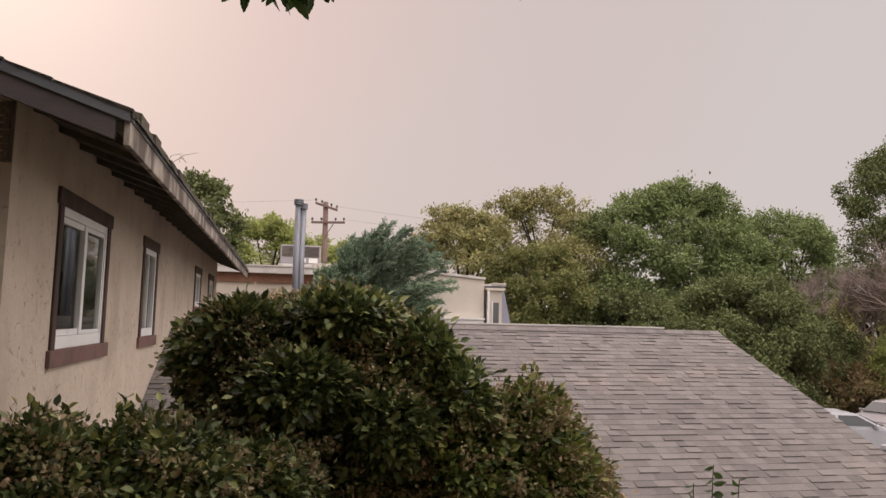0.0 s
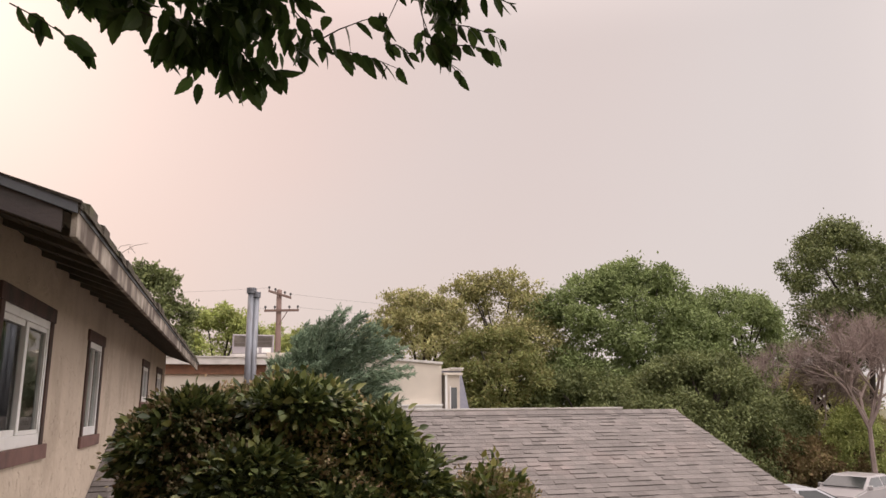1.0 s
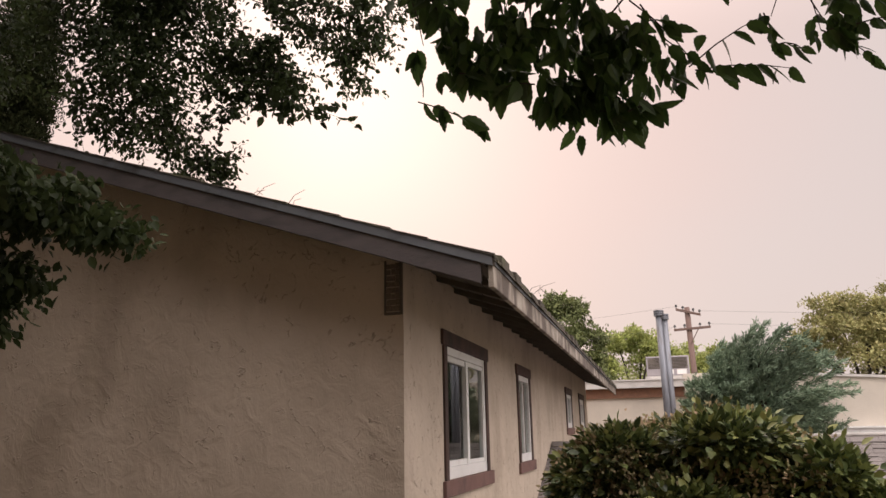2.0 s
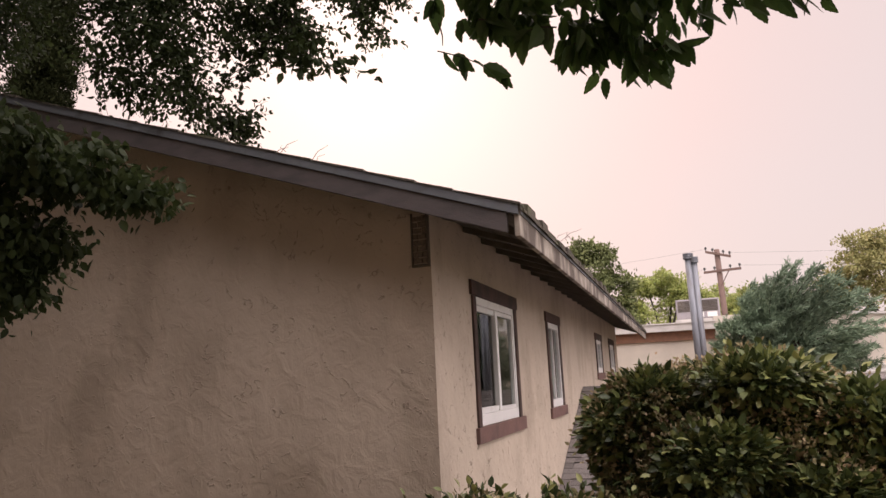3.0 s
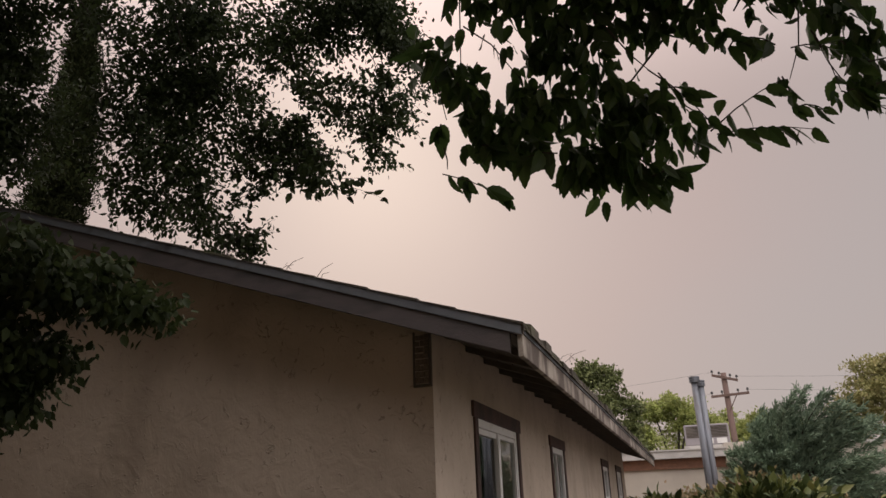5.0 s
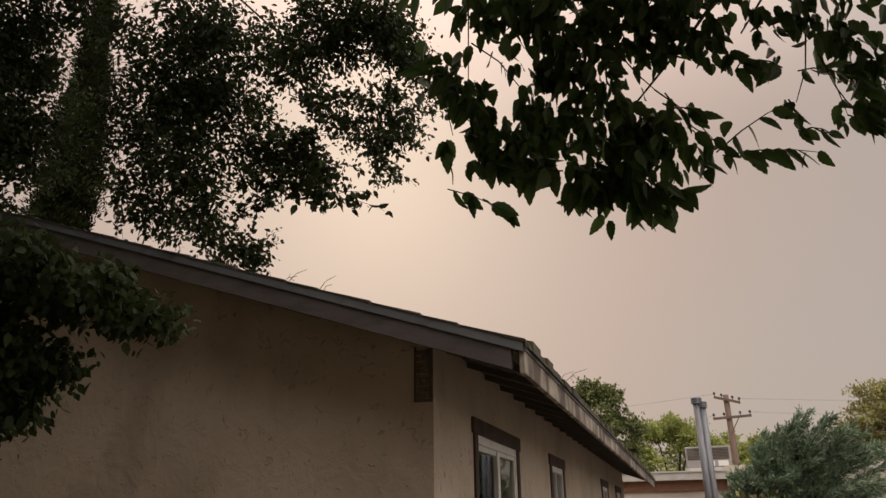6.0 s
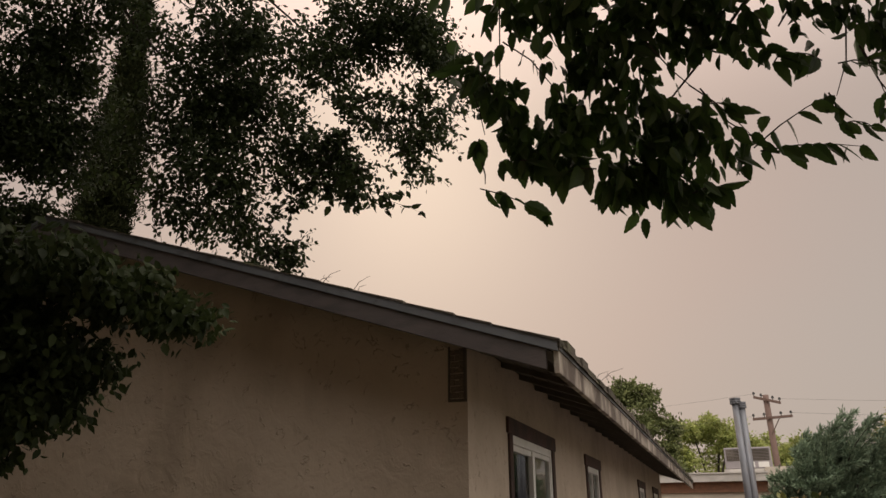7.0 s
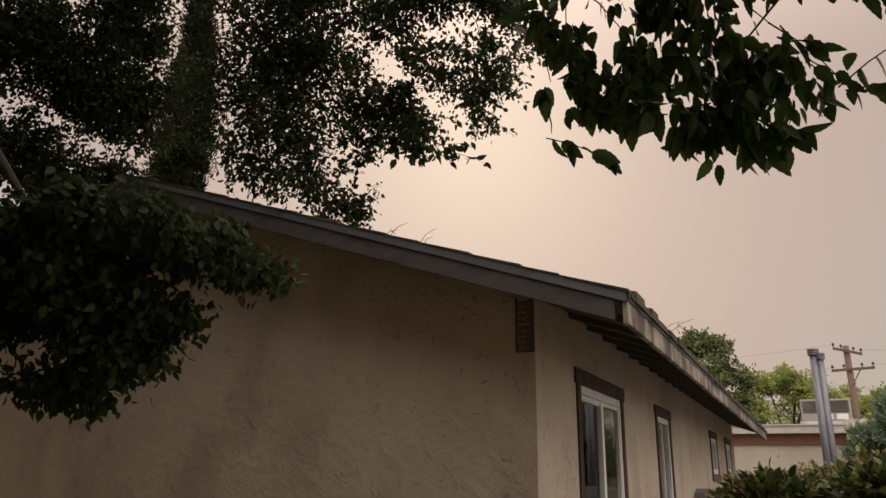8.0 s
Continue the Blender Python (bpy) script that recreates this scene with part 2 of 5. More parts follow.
BEIGE = material("pale_render", (0.62, 0.56, 0.48), (0.55, 0.50, 0.43), 2, 0.9, 0.4, 40, (0.47, 0.42, 0.36), 0.7, 0.6)
PALE = material("pale_fascia", (0.60, 0.57, 0.54), (0.50, 0.48, 0.45), 3, 0.8, 0.2, 30, (0.36, 0.34, 0.32), 1.5)
BRICK = material("reddish_band", (0.27, 0.14, 0.09), (0.20, 0.11, 0.075), 12, 0.9, 0.4, 40)
SLATE = material("blue_grey_shingle", (0.34, 0.34, 0.40), (0.28, 0.28, 0.34), 14, 0.9, 0.5, 60, vary=0.1)
STEEL = material("galvanised_steel", (0.24, 0.25, 0.275), (0.18, 0.19, 0.21), 3, 0.55, 0.1, 30, (0.16, 0.15, 0.15), 4, 0.6, stretch=(4, 4, 0.6), metal=0.6)
UNIT = material("grey_metal_panel", (0.36, 0.33, 0.34), (0.29, 0.27, 0.28), 3, 0.6, 0.1, 30)
POLE = material("weathered_pole_wood", (0.20, 0.135, 0.115), (0.15, 0.10, 0.085), 10, 0.9, 0.4, 40, stretch=(3, 3, 0.4))
WIRE = material("cable", (0.07, 0.07, 0.07), (0.05, 0.05, 0.05), 5, 0.7)
BARK = material("bark", (0.055, 0.045, 0.036), (0.035, 0.029, 0.024), 14, 0.95, 0.8, 50, stretch=(2, 2, 0.5))
DEAD = material("dead_twigs", (0.30, 0.235, 0.21), (0.24, 0.19, 0.17), 6, 0.95)
EARTH = material("dry_earth", (0.17, 0.135, 0.095), (0.11, 0.10, 0.06), 0.9, 0.95, 0.6, 12, (0.08, 0.10, 0.04), 0.25, 0.5)
ASPHALT = material("asphalt", (0.06, 0.058, 0.056), (0.045, 0.045, 0.045), 8, 0.9, 0.5, 90, (0.08, 0.078, 0.075), 0.4)
CAR_WHITE = material("white_car_paint", (0.46, 0.46, 0.48), (0.41, 0.41, 0.43), 2, 0.25, 0.02, 5, spec=0.6)
CAR_GREY = material("grey_car_paint", (0.36, 0.34, 0.34), (0.33, 0.31, 0.31), 2, 0.3, 0.02, 5, spec=0.6)
RUBBER = material("black_rubber", (0.03, 0.03, 0.03), (0.02, 0.02, 0.02), 10, 0.8)
CAR_GLASS = material("car_glass", (0.03, 0.035, 0.035), (0.02, 0.025, 0.025), 2, 0.08, 0.0, 5, spec=0.8)
MESH = material("rusty_vent", (0.24, 0.195, 0.155), (0.12, 0.095, 0.075), 60, 0.9, 0.8, 120)
GLASS = bpy.data.materials.new("window_glass")
GLASS.use_nodes = True
gb = GLASS.node_tree.nodes["Principled BSDF"]
gb.inputs["Roughness"].default_value, gb.inputs["Transmission Weight"].default_value, gb.inputs["IOR"].default_value = 0.02, 1.0, 1.14
gb.inputs["Base Color"].default_value = (0.85, 0.9, 0.88, 1)
LEAF_HEDGE = leaf_material("shrub_leaf", [(0.034, 0.049, 0.019), (0.058, 0.083, 0.030), (0.100, 0.133, 0.046), (0.175, 0.208, 0.072), (0.28, 0.292, 0.100)], 0.12, 0.38, gloss=0.28)
LEAF_BUSH = leaf_material("yellow_green_shrub_leaf", [(0.04, 0.06, 0.019), (0.075, 0.108, 0.028), (0.13, 0.172, 0.044), (0.20, 0.24, 0.062), (0.28, 0.27, 0.085)], 0.2, 0.42)
LEAF_SEED = leaf_material("dry_shrub_flower", [(0.32, 0.255, 0.145), (0.24, 0.23, 0.11), (0.38, 0.265, 0.175)], 0.2, 0.8)
LEAF_NEAR = leaf_material("mulberry_leaf", [(0.030, 0.056, 0.016), (0.046, 0.084, 0.022), (0.066, 0.112, 0.030)], 0.42, 0.45, "object")
LEAF_NEAR_MASS = leaf_material("mulberry_leaf_mass", [(0.030, 0.056, 0.016), (0.046, 0.084, 0.022), (0.066, 0.112, 0.030)], 0.42, 0.45)
LEAF_LEFT = leaf_material("elm_leaf", [(0.020, 0.031, 0.011), (0.030, 0.043, 0.015), (0.043, 0.060, 0.021)], 0.38, 0.55, gloss=0.2)
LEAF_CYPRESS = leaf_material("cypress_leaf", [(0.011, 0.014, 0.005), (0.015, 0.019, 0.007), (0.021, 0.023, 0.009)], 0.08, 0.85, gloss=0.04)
LEAF_CEDAR = leaf_material("blue_green_juniper", [(0.125, 0.182, 0.118), (0.185, 0.255, 0.168), (0.262, 0.338, 0.222)], 0.15, 0.75)
LEAF_GREEN = leaf_material("green_tree_leaf", [(0.161, 0.208, 0.079), (0.195, 0.241, 0.097), (0.239, 0.287, 0.117)], 0.28, 0.55, gloss=0.15)
LEAF_DARK = leaf_material("dark_tree_leaf", [(0.129, 0.154, 0.063), (0.152, 0.178, 0.073), (0.182, 0.197, 0.081)], 0.2, 0.5, gloss=0.15)
LEAF_YELLOW = leaf_material("yellow_green_leaf", [(0.285, 0.335, 0.113), (0.342, 0.382, 0.129), (0.381, 0.400, 0.140)], 0.3, 0.5, gloss=0.15)
LEAF_OLIVE = leaf_material("olive_brown_leaf", [(0.270, 0.271, 0.112), (0.309, 0.300, 0.128), (0.353, 0.307, 0.142)], 0.25, 0.6, gloss=0.15)
LEAF_MIXED = leaf_material("yellowing_olive_leaf", [(0.158, 0.175, 0.066), (0.193, 0.213, 0.072), (0.241, 0.213, 0.088)], 0.3, 0.55, gloss=0.15)
LEAF_RUST = leaf_material("rust_hedge_leaf", [(0.190, 0.165, 0.070), (0.215, 0.165, 0.080), (0.225, 0.150, 0.082)], 0.2, 0.65, gloss=0.15)


# ---- helpers of the build ----
def part(name, bm, mat, parent=None, label="", smooth=False):
    me = bpy.data.meshes.new(name)
    bm.to_mesh(me)
    bm.free()
    me.materials.append(mat)
    if smooth:
        me.polygons.foreach_set("use_smooth", [True] * len(me.polygons))
    ob = new(name, me)
    ob.parent = parent
    if label:
        tagged(ob, label)
    return ob


def empty(name, at_, label, category, group="", kind=""):
    ob = new(name)
    ob.location = at_
    ob.empty_display_size = 0.2
    bpy.context.view_layer.update()
    return tagged(ob, label, category, group, kind)


def under(ob, thing):
    """Hang a world-built part under a thing that stands elsewhere."""
    ob.parent = thing
    ob.matrix_parent_inverse = Matrix.Translation(thing.location).inverted()
    return ob


def box(bm, x0, x1, y0, y1, z0, z1, bevel=0.0):
    g = bmesh.ops.create_cube(bm, size=1.0, matrix=Matrix.Translation(((x0 + x1) / 2, (y0 + y1) / 2, (z0 + z1) / 2)) @ Matrix.Diagonal((x1 - x0, y1 - y0, z1 - z0, 1)))
    if bevel:
        edges = list({e for v in g["verts"] for e in v.link_edges})
        bmesh.ops.bevel(bm, geom=edges, offset=bevel, segments=1, affect="EDGES")
    return bm


def boxes(*rows, bevel=0.0):
    bm = bmesh.new()
    for r in rows:
        box(bm, *r, bevel=bevel)
    return bm


def prism(bm, corners, along):
    """A solid from a flat outline, drawn out along a vector."""
    along = Vector(along)
    a = [bm.verts.new(c) for c in corners]
    b = [bm.verts.new(Vector(c) + along) for c in corners]
    n = len(a)
    bm.faces.new(a)
    bm.faces.new(b[::-1])
    for i in range(n):
        bm.faces.new((a[i], b[i], b[(i + 1) % n], a[(i + 1) % n]))
    bmesh.ops.recalc_face_normals(bm, faces=bm.faces[:])
    return bm


def tube(bm, points, radii, sides=8):
    """A tapered tube through points."""
    rings = []
    for i, p in enumerate(points):
        p = Vector(p)
        d = (Vector(points[min(i + 1, len(points) - 1)]) - Vector(points[max(i - 1, 0)])).normalized()
        u = d.orthogonal().normalized()
        v = d.cross(u)
        rings.append([bm.verts.new(p + radii[i] * (math.cos(a) * u + math.sin(a) * v)) for a in (2 * math.pi * k / sides for k in range(sides))])
    for i, (r, s) in enumerate(zip(rings, rings[1:])):
        d = Vector(points[i + 1]) - Vector(points[i])
        best = min(range(sides), key=lambda k: (s[k].co - r[0].co - d).length)
        for k in range(sides):
            bm.faces.new((r[k], r[(k + 1) % sides], s[(best + k + 1) % sides], s[(best + k) % sides]))
    bm.faces.new(rings[0][::-1])
    bm.faces.new(rings[-1])
    return bm


def serrated():
    """A pointed leaf blade with a toothed edge: points and quads, one long."""
    edge = [(0.015, 0.0)]
    for k in range(1, 10):
        q = k / 10
        w = 0.27 * math.sin(math.pi * q ** 0.72) ** 0.8 * (1 - 0.25 * q)
        edge.append((w + (0.016 if k % 2 else -0.012), q + (0.0 if k % 2 else 0.015)))
    edge.append((0.0, 1.0))
    points, quads = [], []
    for sgn in (1, -1):
        b0 = len(points)
        for w, q in edge:
            points += [(0, q, -0.12 * q * q), (sgn * w, q, 0.2 * w - 0.12 * q * q)]
        for k in range(len(edge) - 1):
            f = (b0 + 2 * k, b0 + 2 * k + 1, b0 + 2 * k + 3, b0 + 2 * k + 2)
            quads.append(f if sgn > 0 else f[::-1])
    return np.array(points), np.array(quads)


FOLDED = (np.array([(0, 0, 0), (0.27, 0.28, 0.05), (0.25, 0.6, 0.05), (0, 1, -0.1), (-0.25, 0.6, 0.05), (-0.27, 0.28, 0.05)]), np.array([(0, 1, 2, 3), (0, 3, 4, 5)]))
DIAMOND = (np.array([(0, 0, 0), (0.28, 0.45, 0.04), (0, 1, -0.06), (-0.28, 0.45, 0.04)]), np.array([(0, 1, 2, 3)]))
SERRATED = serrated()


def leaf_mesh(name, places, axes, sizes, rng, width=1.0, mat=None, up=None, simple=False, shape=None):
    """Many small folded leaf blades in one mesh: where each begins, the way that it points, and its length."""
    n = len(places)
    axes = axes / np.linalg.norm(axes, axis=1, keepdims=True)
    ref = rng.normal(size=(n, 3)) if up is None else up + 0.45 * rng.normal(size=(n, 3))
    side = np.cross(axes, ref)
    side /= np.linalg.norm(side, axis=1, keepdims=True) + 1e-9
    norm = np.cross(side, axes)
    s = sizes[:, None, None]
    form, quads = shape or (DIAMOND if simple else FOLDED)
    co = places[:, None, :] + s * (form[None, :, :1] * width * side[:, None, :] + form[None, :, 1:2] * axes[:, None, :] + form[None, :, 2:] * norm[:, None, :])
    me = bpy.data.meshes.new(name)
    k, q = len(form), len(quads)
    loops = (np.arange(n) * k)[:, None] + quads.reshape(1, -1)
    me.vertices.add(n * k)
    me.vertices.foreach_set("co", co.ravel())
    me.loops.add(n * 4 * q)
    me.loops.foreach_set("vertex_index", loops.ravel())
    me.polygons.add(n * q)
    me.polygons.foreach_set("loop_start", np.arange(0, n * 4 * q, 4))
    me.update(calc_edges=True)
    me.validate()
    if mat:
        me.materials.append(mat)
    return me


def clumped(rng, masses, clumps, leaves, spread, shell=0.55):
    """Leaf places in clumps inside ellipsoids (centre, radii, share), denser towards the outside."""
    share = np.array([m[2] for m in masses], float)
    pick = rng.choice(len(masses), clumps, p=share / share.sum())
    c, r = np.array([m[0] for m in masses], float)[pick], np.array([m[1] for m in masses], float)[pick]
    d = rng.normal(size=(clumps, 3))
    d /= np.linalg.norm(d, axis=1, keepdims=True)
    rad = shell + (1 - shell) * rng.random((clumps, 1)) ** 0.6
    at_ = c + r * d * rad
    size = spread * (0.5 + rng.random((clumps, 1, 1)))
    p = at_[:, None, :] + size * rng.normal(size=(clumps, leaves, 3)) * np.array([1, 1, 0.75])
    out_way = np.repeat((d / r * r.mean()), leaves, axis=0)
    return p.reshape(-1, 3), out_way, (p - at_[:, None, :]).reshape(-1, 3) / spread


def foliage(name, thing, rng, masses, clumps, leaves, spread, size, mat, droop=0.3, outward=0.8, width=1.0, shell=0.55, flat=None, simple=False, rosette=0.0, up=0.5):
    p, way, rays = clumped(rng, masses, clumps, leaves, spread, shell)
    face = way.copy()
    way = outward * way + rosette * rays + (0.7 if not rosette else 0.35) * rng.normal(size=way.shape) + np.array([0, 0, -droop])
    facing = None if flat is None else flat * face + 0.3 * (rosette > 0) * rng.normal(size=face.shape) + np.array([0, 0, up])
    me = leaf_mesh(name, p, way, size * (0.6 + 0.7 * rng.random(len(p))), rng, width, mat, facing, simple)
    ob = under(new(name, me), thing)
    return tagged(ob, kind="stuff")


# ---- setting ----
GROUND = -4.2
bm = bmesh.new()
bmesh.ops.create_grid(bm, x_segments=40, y_segments=40, size=400)
for v in bm.verts:
    v.co.z = GROUND + (0.0 if v.co.length < 60 else 0.4 * noise.noise(v.co * 0.02))
tagged(part("ground", bm, EARTH), "dry earth and sparse grass round the houses", "ground", kind="structure")
tagged(part("road", boxes((14.0, 30.0, 10.0, 30.0, GROUND, GROUND + 0.02)), ASPHALT), "dark asphalt parking area where the cars stand", "road", kind="structure")

# unseen wall and roof of the viewing house, added to block light from behind
tagged(part("wall_south", boxes((-16.0, 9.0, -0.75, -0.45, GROUND, 5.2)), STUCCO), "unseen stucco wall of the near house, added to block light", "wall", kind="structure")
tagged(part("roof_south", boxes((-16.4, 9.4, -6.0, 0.15, 5.2, 5.35)), SOFFIT), "unseen overhanging roof of the near house, added to block light", "roof", kind="structure")

# ---- the stucco house ----
WALL_X, GABLE_Y, FAR_Y, LEFT_X = -1.782, 5.234, 21.05, -10.2
EAVE_X, RAKE_Y, SLOPE = -0.97, 4.78, 0.343
RIDGE_X = -6.0


def roof_z(x):
    """Height of the house roof's top over x, on both slopes."""
    return 1.255 + SLOPE * (EAVE_X - (x if x > RIDGE_X else 2 * RIDGE_X - x))


house = empty("house", (RIDGE_X, 13.0, GROUND), "beige stucco house with brown window trim and weathered low roof", "house")
bm = bmesh.new()
prism(bm, [(LEFT_X, GABLE_Y, GROUND), (WALL_X - 0.2, GABLE_Y, GROUND), (WALL_X - 0.2, GABLE_Y, roof_z(WALL_X - 0.2) - 0.075),
           (RIDGE_X, GABLE_Y, roof_z(RIDGE_X) - 0.075), (LEFT_X, GABLE_Y, roof_z(LEFT_X) - 0.075)], (0, 0.2, 0))
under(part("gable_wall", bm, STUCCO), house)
bm = bmesh.new()
prism(bm, [(LEFT_X, FAR_Y - 0.2, GROUND), (WALL_X - 0.2, FAR_Y - 0.2, GROUND), (WALL_X - 0.2, FAR_Y - 0.2, roof_z(WALL_X - 0.2) - 0.075),
           (RIDGE_X, FAR_Y - 0.2, roof_z(RIDGE_X) - 0.075), (LEFT_X, FAR_Y - 0.2, roof_z(LEFT_X) - 0.075)], (0, 0.2, 0))
under(part("rear_wall", bm, STUCCO), house)
under(part("left_wall", boxes((LEFT_X, LEFT_X + 0.2, GABLE_Y + 0.2, FAR_Y - 0.2, GROUND, roof_z(LEFT_X) - 0.08)), STUCCO), house)
# unseen floor and partitions, coloured near-black so the rooms look unlit
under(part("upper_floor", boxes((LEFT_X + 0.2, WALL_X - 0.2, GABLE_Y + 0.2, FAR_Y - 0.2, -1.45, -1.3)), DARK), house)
under(part("partition", boxes((WALL_X - 1.5, WALL_X - 1.4, GABLE_Y + 0.2, FAR_Y - 0.2, -1.3, 1.35), *[(WALL_X - 1.4, WALL_X - 0.2, py, py + 0.1, -1.3, 1.35) for py in (9.0, 13.0, 17.7)]), DARK, None, "near-black partitions standing in for unlit rooms behind the windows"), house)
# side wall, pierced by four windows: opening from y0 to y1
HEAD, SILL = 0.858, -0.319
OPENINGS = [(6.39, 7.98, SILL), (10.08, 11.02, SILL), (15.9, 16.9, 0.15), (18.8, 19.9, 0.15)]
top = roof_z(WALL_X) - 0.075
rows, y = [], GABLE_Y
for y0, y1, s in OPENINGS:
    rows += [(WALL_X - 0.2, WALL_X, y, y0, GROUND, top), (WALL_X - 0.2, WALL_X, y0, y1, GROUND, s), (WALL_X - 0.2, WALL_X, y0, y1, HEAD, top)]
    y = y1
rows.append((WALL_X - 0.2, WALL_X, y, FAR_Y, GROUND, top))
side_bm = boxes(*rows)
bmesh.ops.remove_doubles(side_bm, verts=side_bm.verts[:], dist=0.0005)
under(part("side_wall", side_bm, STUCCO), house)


def house_window(y0, y1, sill, slider=True):
    """A white window in brown boards: frame, panes, rails; the boards stand proud of the stucco."""
    p = WALL_X + 0.022
    W = WALL_X + 0.036
    win = under(part("window", boxes((W - 0.10, W - 0.03, y0 - 0.002, y0 + 0.06, sill, HEAD), (W - 0.10, W - 0.03, y1 - 0.055, y1, sill, HEAD),
                                     (W - 0.10, W - 0.03, y0 + 0.055, y1 - 0.055, HEAD - 0.075, HEAD), (W - 0.10, W - 0.03, y0 + 0.055, y1 - 0.055, sill, sill + 0.105), bevel=0.004), WHITE),
                house)
    tagged(win, "white vinyl sliding window in brown trim")

    def piece(name, bm, mat, label=""):
        ob = part(name, bm, mat, None, label)
        ob.parent = win
        ob.matrix_parent_inverse = win.matrix_parent_inverse.inverted() @ win.matrix_parent_inverse
        ob.matrix_parent_inverse = Matrix.Identity(4)
        return ob
    piece("head_board", boxes((WALL_X, p + 0.006, y0 - 0.135, y1 + 0.14, HEAD - 0.002, HEAD + 0.137), bevel=0.004), TRIM, "dark brown painted head board")
    piece("jamb_board", boxes((WALL_X, p, y0 - 0.09, y0 + 0.012, sill, HEAD - 0.004), bevel=0.004), TRIM)
    piece("jamb_board", boxes((WALL_X, p, y1 - 0.012, y1 + 0.10, sill, HEAD - 0.004), bevel=0.004), TRIM)
    piece("sill_board", boxes((WALL_X, p + 0.012, y0 - 0.14, y1 + 0.24, sill - 0.14, sill - 0.002), bevel=0.004), SILL_RED, "reddish brown sill board")
    a, b, lo, hi = y0 + 0.06, y1 - 0.06, sill + 0.108, HEAD - 0.08
    mid = (a + b) / 2 + 0.02
    if slider:
        piece("meeting_stile", boxes((W - 0.09, W - 0.035, mid - 0.035, mid + 0.045, lo, hi), bevel=0.004), WHITE)
        piece("sash_rail", boxes((W - 0.095, W - 0.05, a, mid - 0.04, hi - 0.05, hi), (W - 0.095, W - 0.05, a, mid - 0.04, lo, lo + 0.05),
                                 (W - 0.095, W - 0.05, a, a + 0.05, lo + 0.05, hi - 0.05)), WHITE)
        piece("sash_rail", boxes((W - 0.08, W - 0.04, mid + 0.05, b, hi - 0.04, hi), (W - 0.08, W - 0.04, mid + 0.05, b, lo, lo + 0.035),
                                 (W - 0.08, W - 0.04, b - 0.035, b, lo + 0.035, hi - 0.04)), WHITE)
        panes = [(a + 0.05, mid - 0.04, W - 0.075), (mid + 0.045, b - 0.03, W - 0.06)]
    else:
        panes = [(a, b, W - 0.065)]
        piece("sash_rail", boxes((W - 0.085, W - 0.045, (a + b) / 2 - 0.02, (a + b) / 2 + 0.02, lo, hi)), WHITE)
    for q0, q1, x in panes:
        ob = piece("pane", boxes((x - 0.004, x, q0, q1, lo, hi)), GLASS)
        ob.visible_shadow = False
    # curtain folds behind the glass
    bm = bmesh.new()
    q = a
    while q < a + (b - a) * 0.2:
        prism(bm, [(WALL_X - 0.25, q, lo - 0.1), (WALL_X - 0.22, q + 0.03, lo - 0.1), (WALL_X - 0.25, q + 0.06, lo - 0.1), (WALL_X - 0.26, q + 0.03, lo - 0.1)], (0, 0, hi - lo + 0.15))
        q += 0.062
    piece("curtain", bm, CURTAIN, "grey hanging curtain behind the glass")


for i, (y0, y1, s) in enumerate(OPENINGS):
    house_window(y0, y1, s, slider=i in (0, 3))

# roof deck on both slopes, rafters, boards
bm = bmesh.new()
for sign in (1, -1):
    e = EAVE_X if sign > 0 else 2 * RIDGE_X - EAVE_X
    z0, z1 = roof_z(e), roof_z(RIDGE_X)
    prism(bm, [(e, RAKE_Y, z0 - 0.03), (RIDGE_X, RAKE_Y, z1 - 0.03), (RIDGE_X, RAKE_Y, z1 - 0.06), (e, RAKE_Y, z0 - 0.06)], (0, FAR_Y + 0.45 - RAKE_Y, 0))
under(part("roof_deck", bm, SOFFIT, None, "dark wooden roof deck seen from below the eave"), house)
bm = bmesh.new()
for sign in (1, -1):
    e = EAVE_X + 0.02 if sign > 0 else 2 * RIDGE_X - EAVE_X - 0.02
    z0, z1 = roof_z(e), roof_z(RIDGE_X)
    prism(bm, [(e, RAKE_Y + 0.05, z0 - 0.01), (RIDGE_X, RAKE_Y + 0.05, z1 - 0.01), (RIDGE_X, RAKE_Y + 0.05, z1 - 0.028), (e, RAKE_Y + 0.05, z0 - 0.028)], (0, FAR_Y + 0.35 - RAKE_Y, 0))
under(part("roof_covering", bm, OLD_SHINGLE, None, "dark mossy worn shingles"), house)
y = GABLE_Y + 0.3
while y < FAR_Y:
    bm = bmesh.new()
    prism(bm, [(EAVE_X - 0.05, y, roof_z(EAVE_X - 0.05) - 0.062), (WALL_X + 0.004, y, roof_z(WALL_X) - 0.062), (WALL_X + 0.004, y, roof_z(WALL_X) - 0.125), (EAVE_X - 0.05, y, roof_z(EAVE_X - 0.05) - 0.125)], (0, 0.042, 0))
    under(part("rafter", bm, RAFTER), house)
    y += 0.61
# boards of the soffit between rafters, running along the eave
for k in range(5):
    x0 = WALL_X + 0.02 + k * 0.148
    bm = bmesh.new()
    prism(bm, [(x0, RAKE_Y + 0.06, roof_z(x0) - 0.064), (x0 + 0.13, RAKE_Y + 0.06, roof_z(x0 + 0.13) - 0.064), (x0 + 0.13, RAKE_Y + 0.06, roof_z(x0 + 0.13) - 0.072), (x0, RAKE_Y + 0.06, roof_z(x0) - 0.072)], (0, FAR_Y + 0.3 - RAKE_Y, 0))
    under(part("soffit_board", bm, SOFFIT), house)


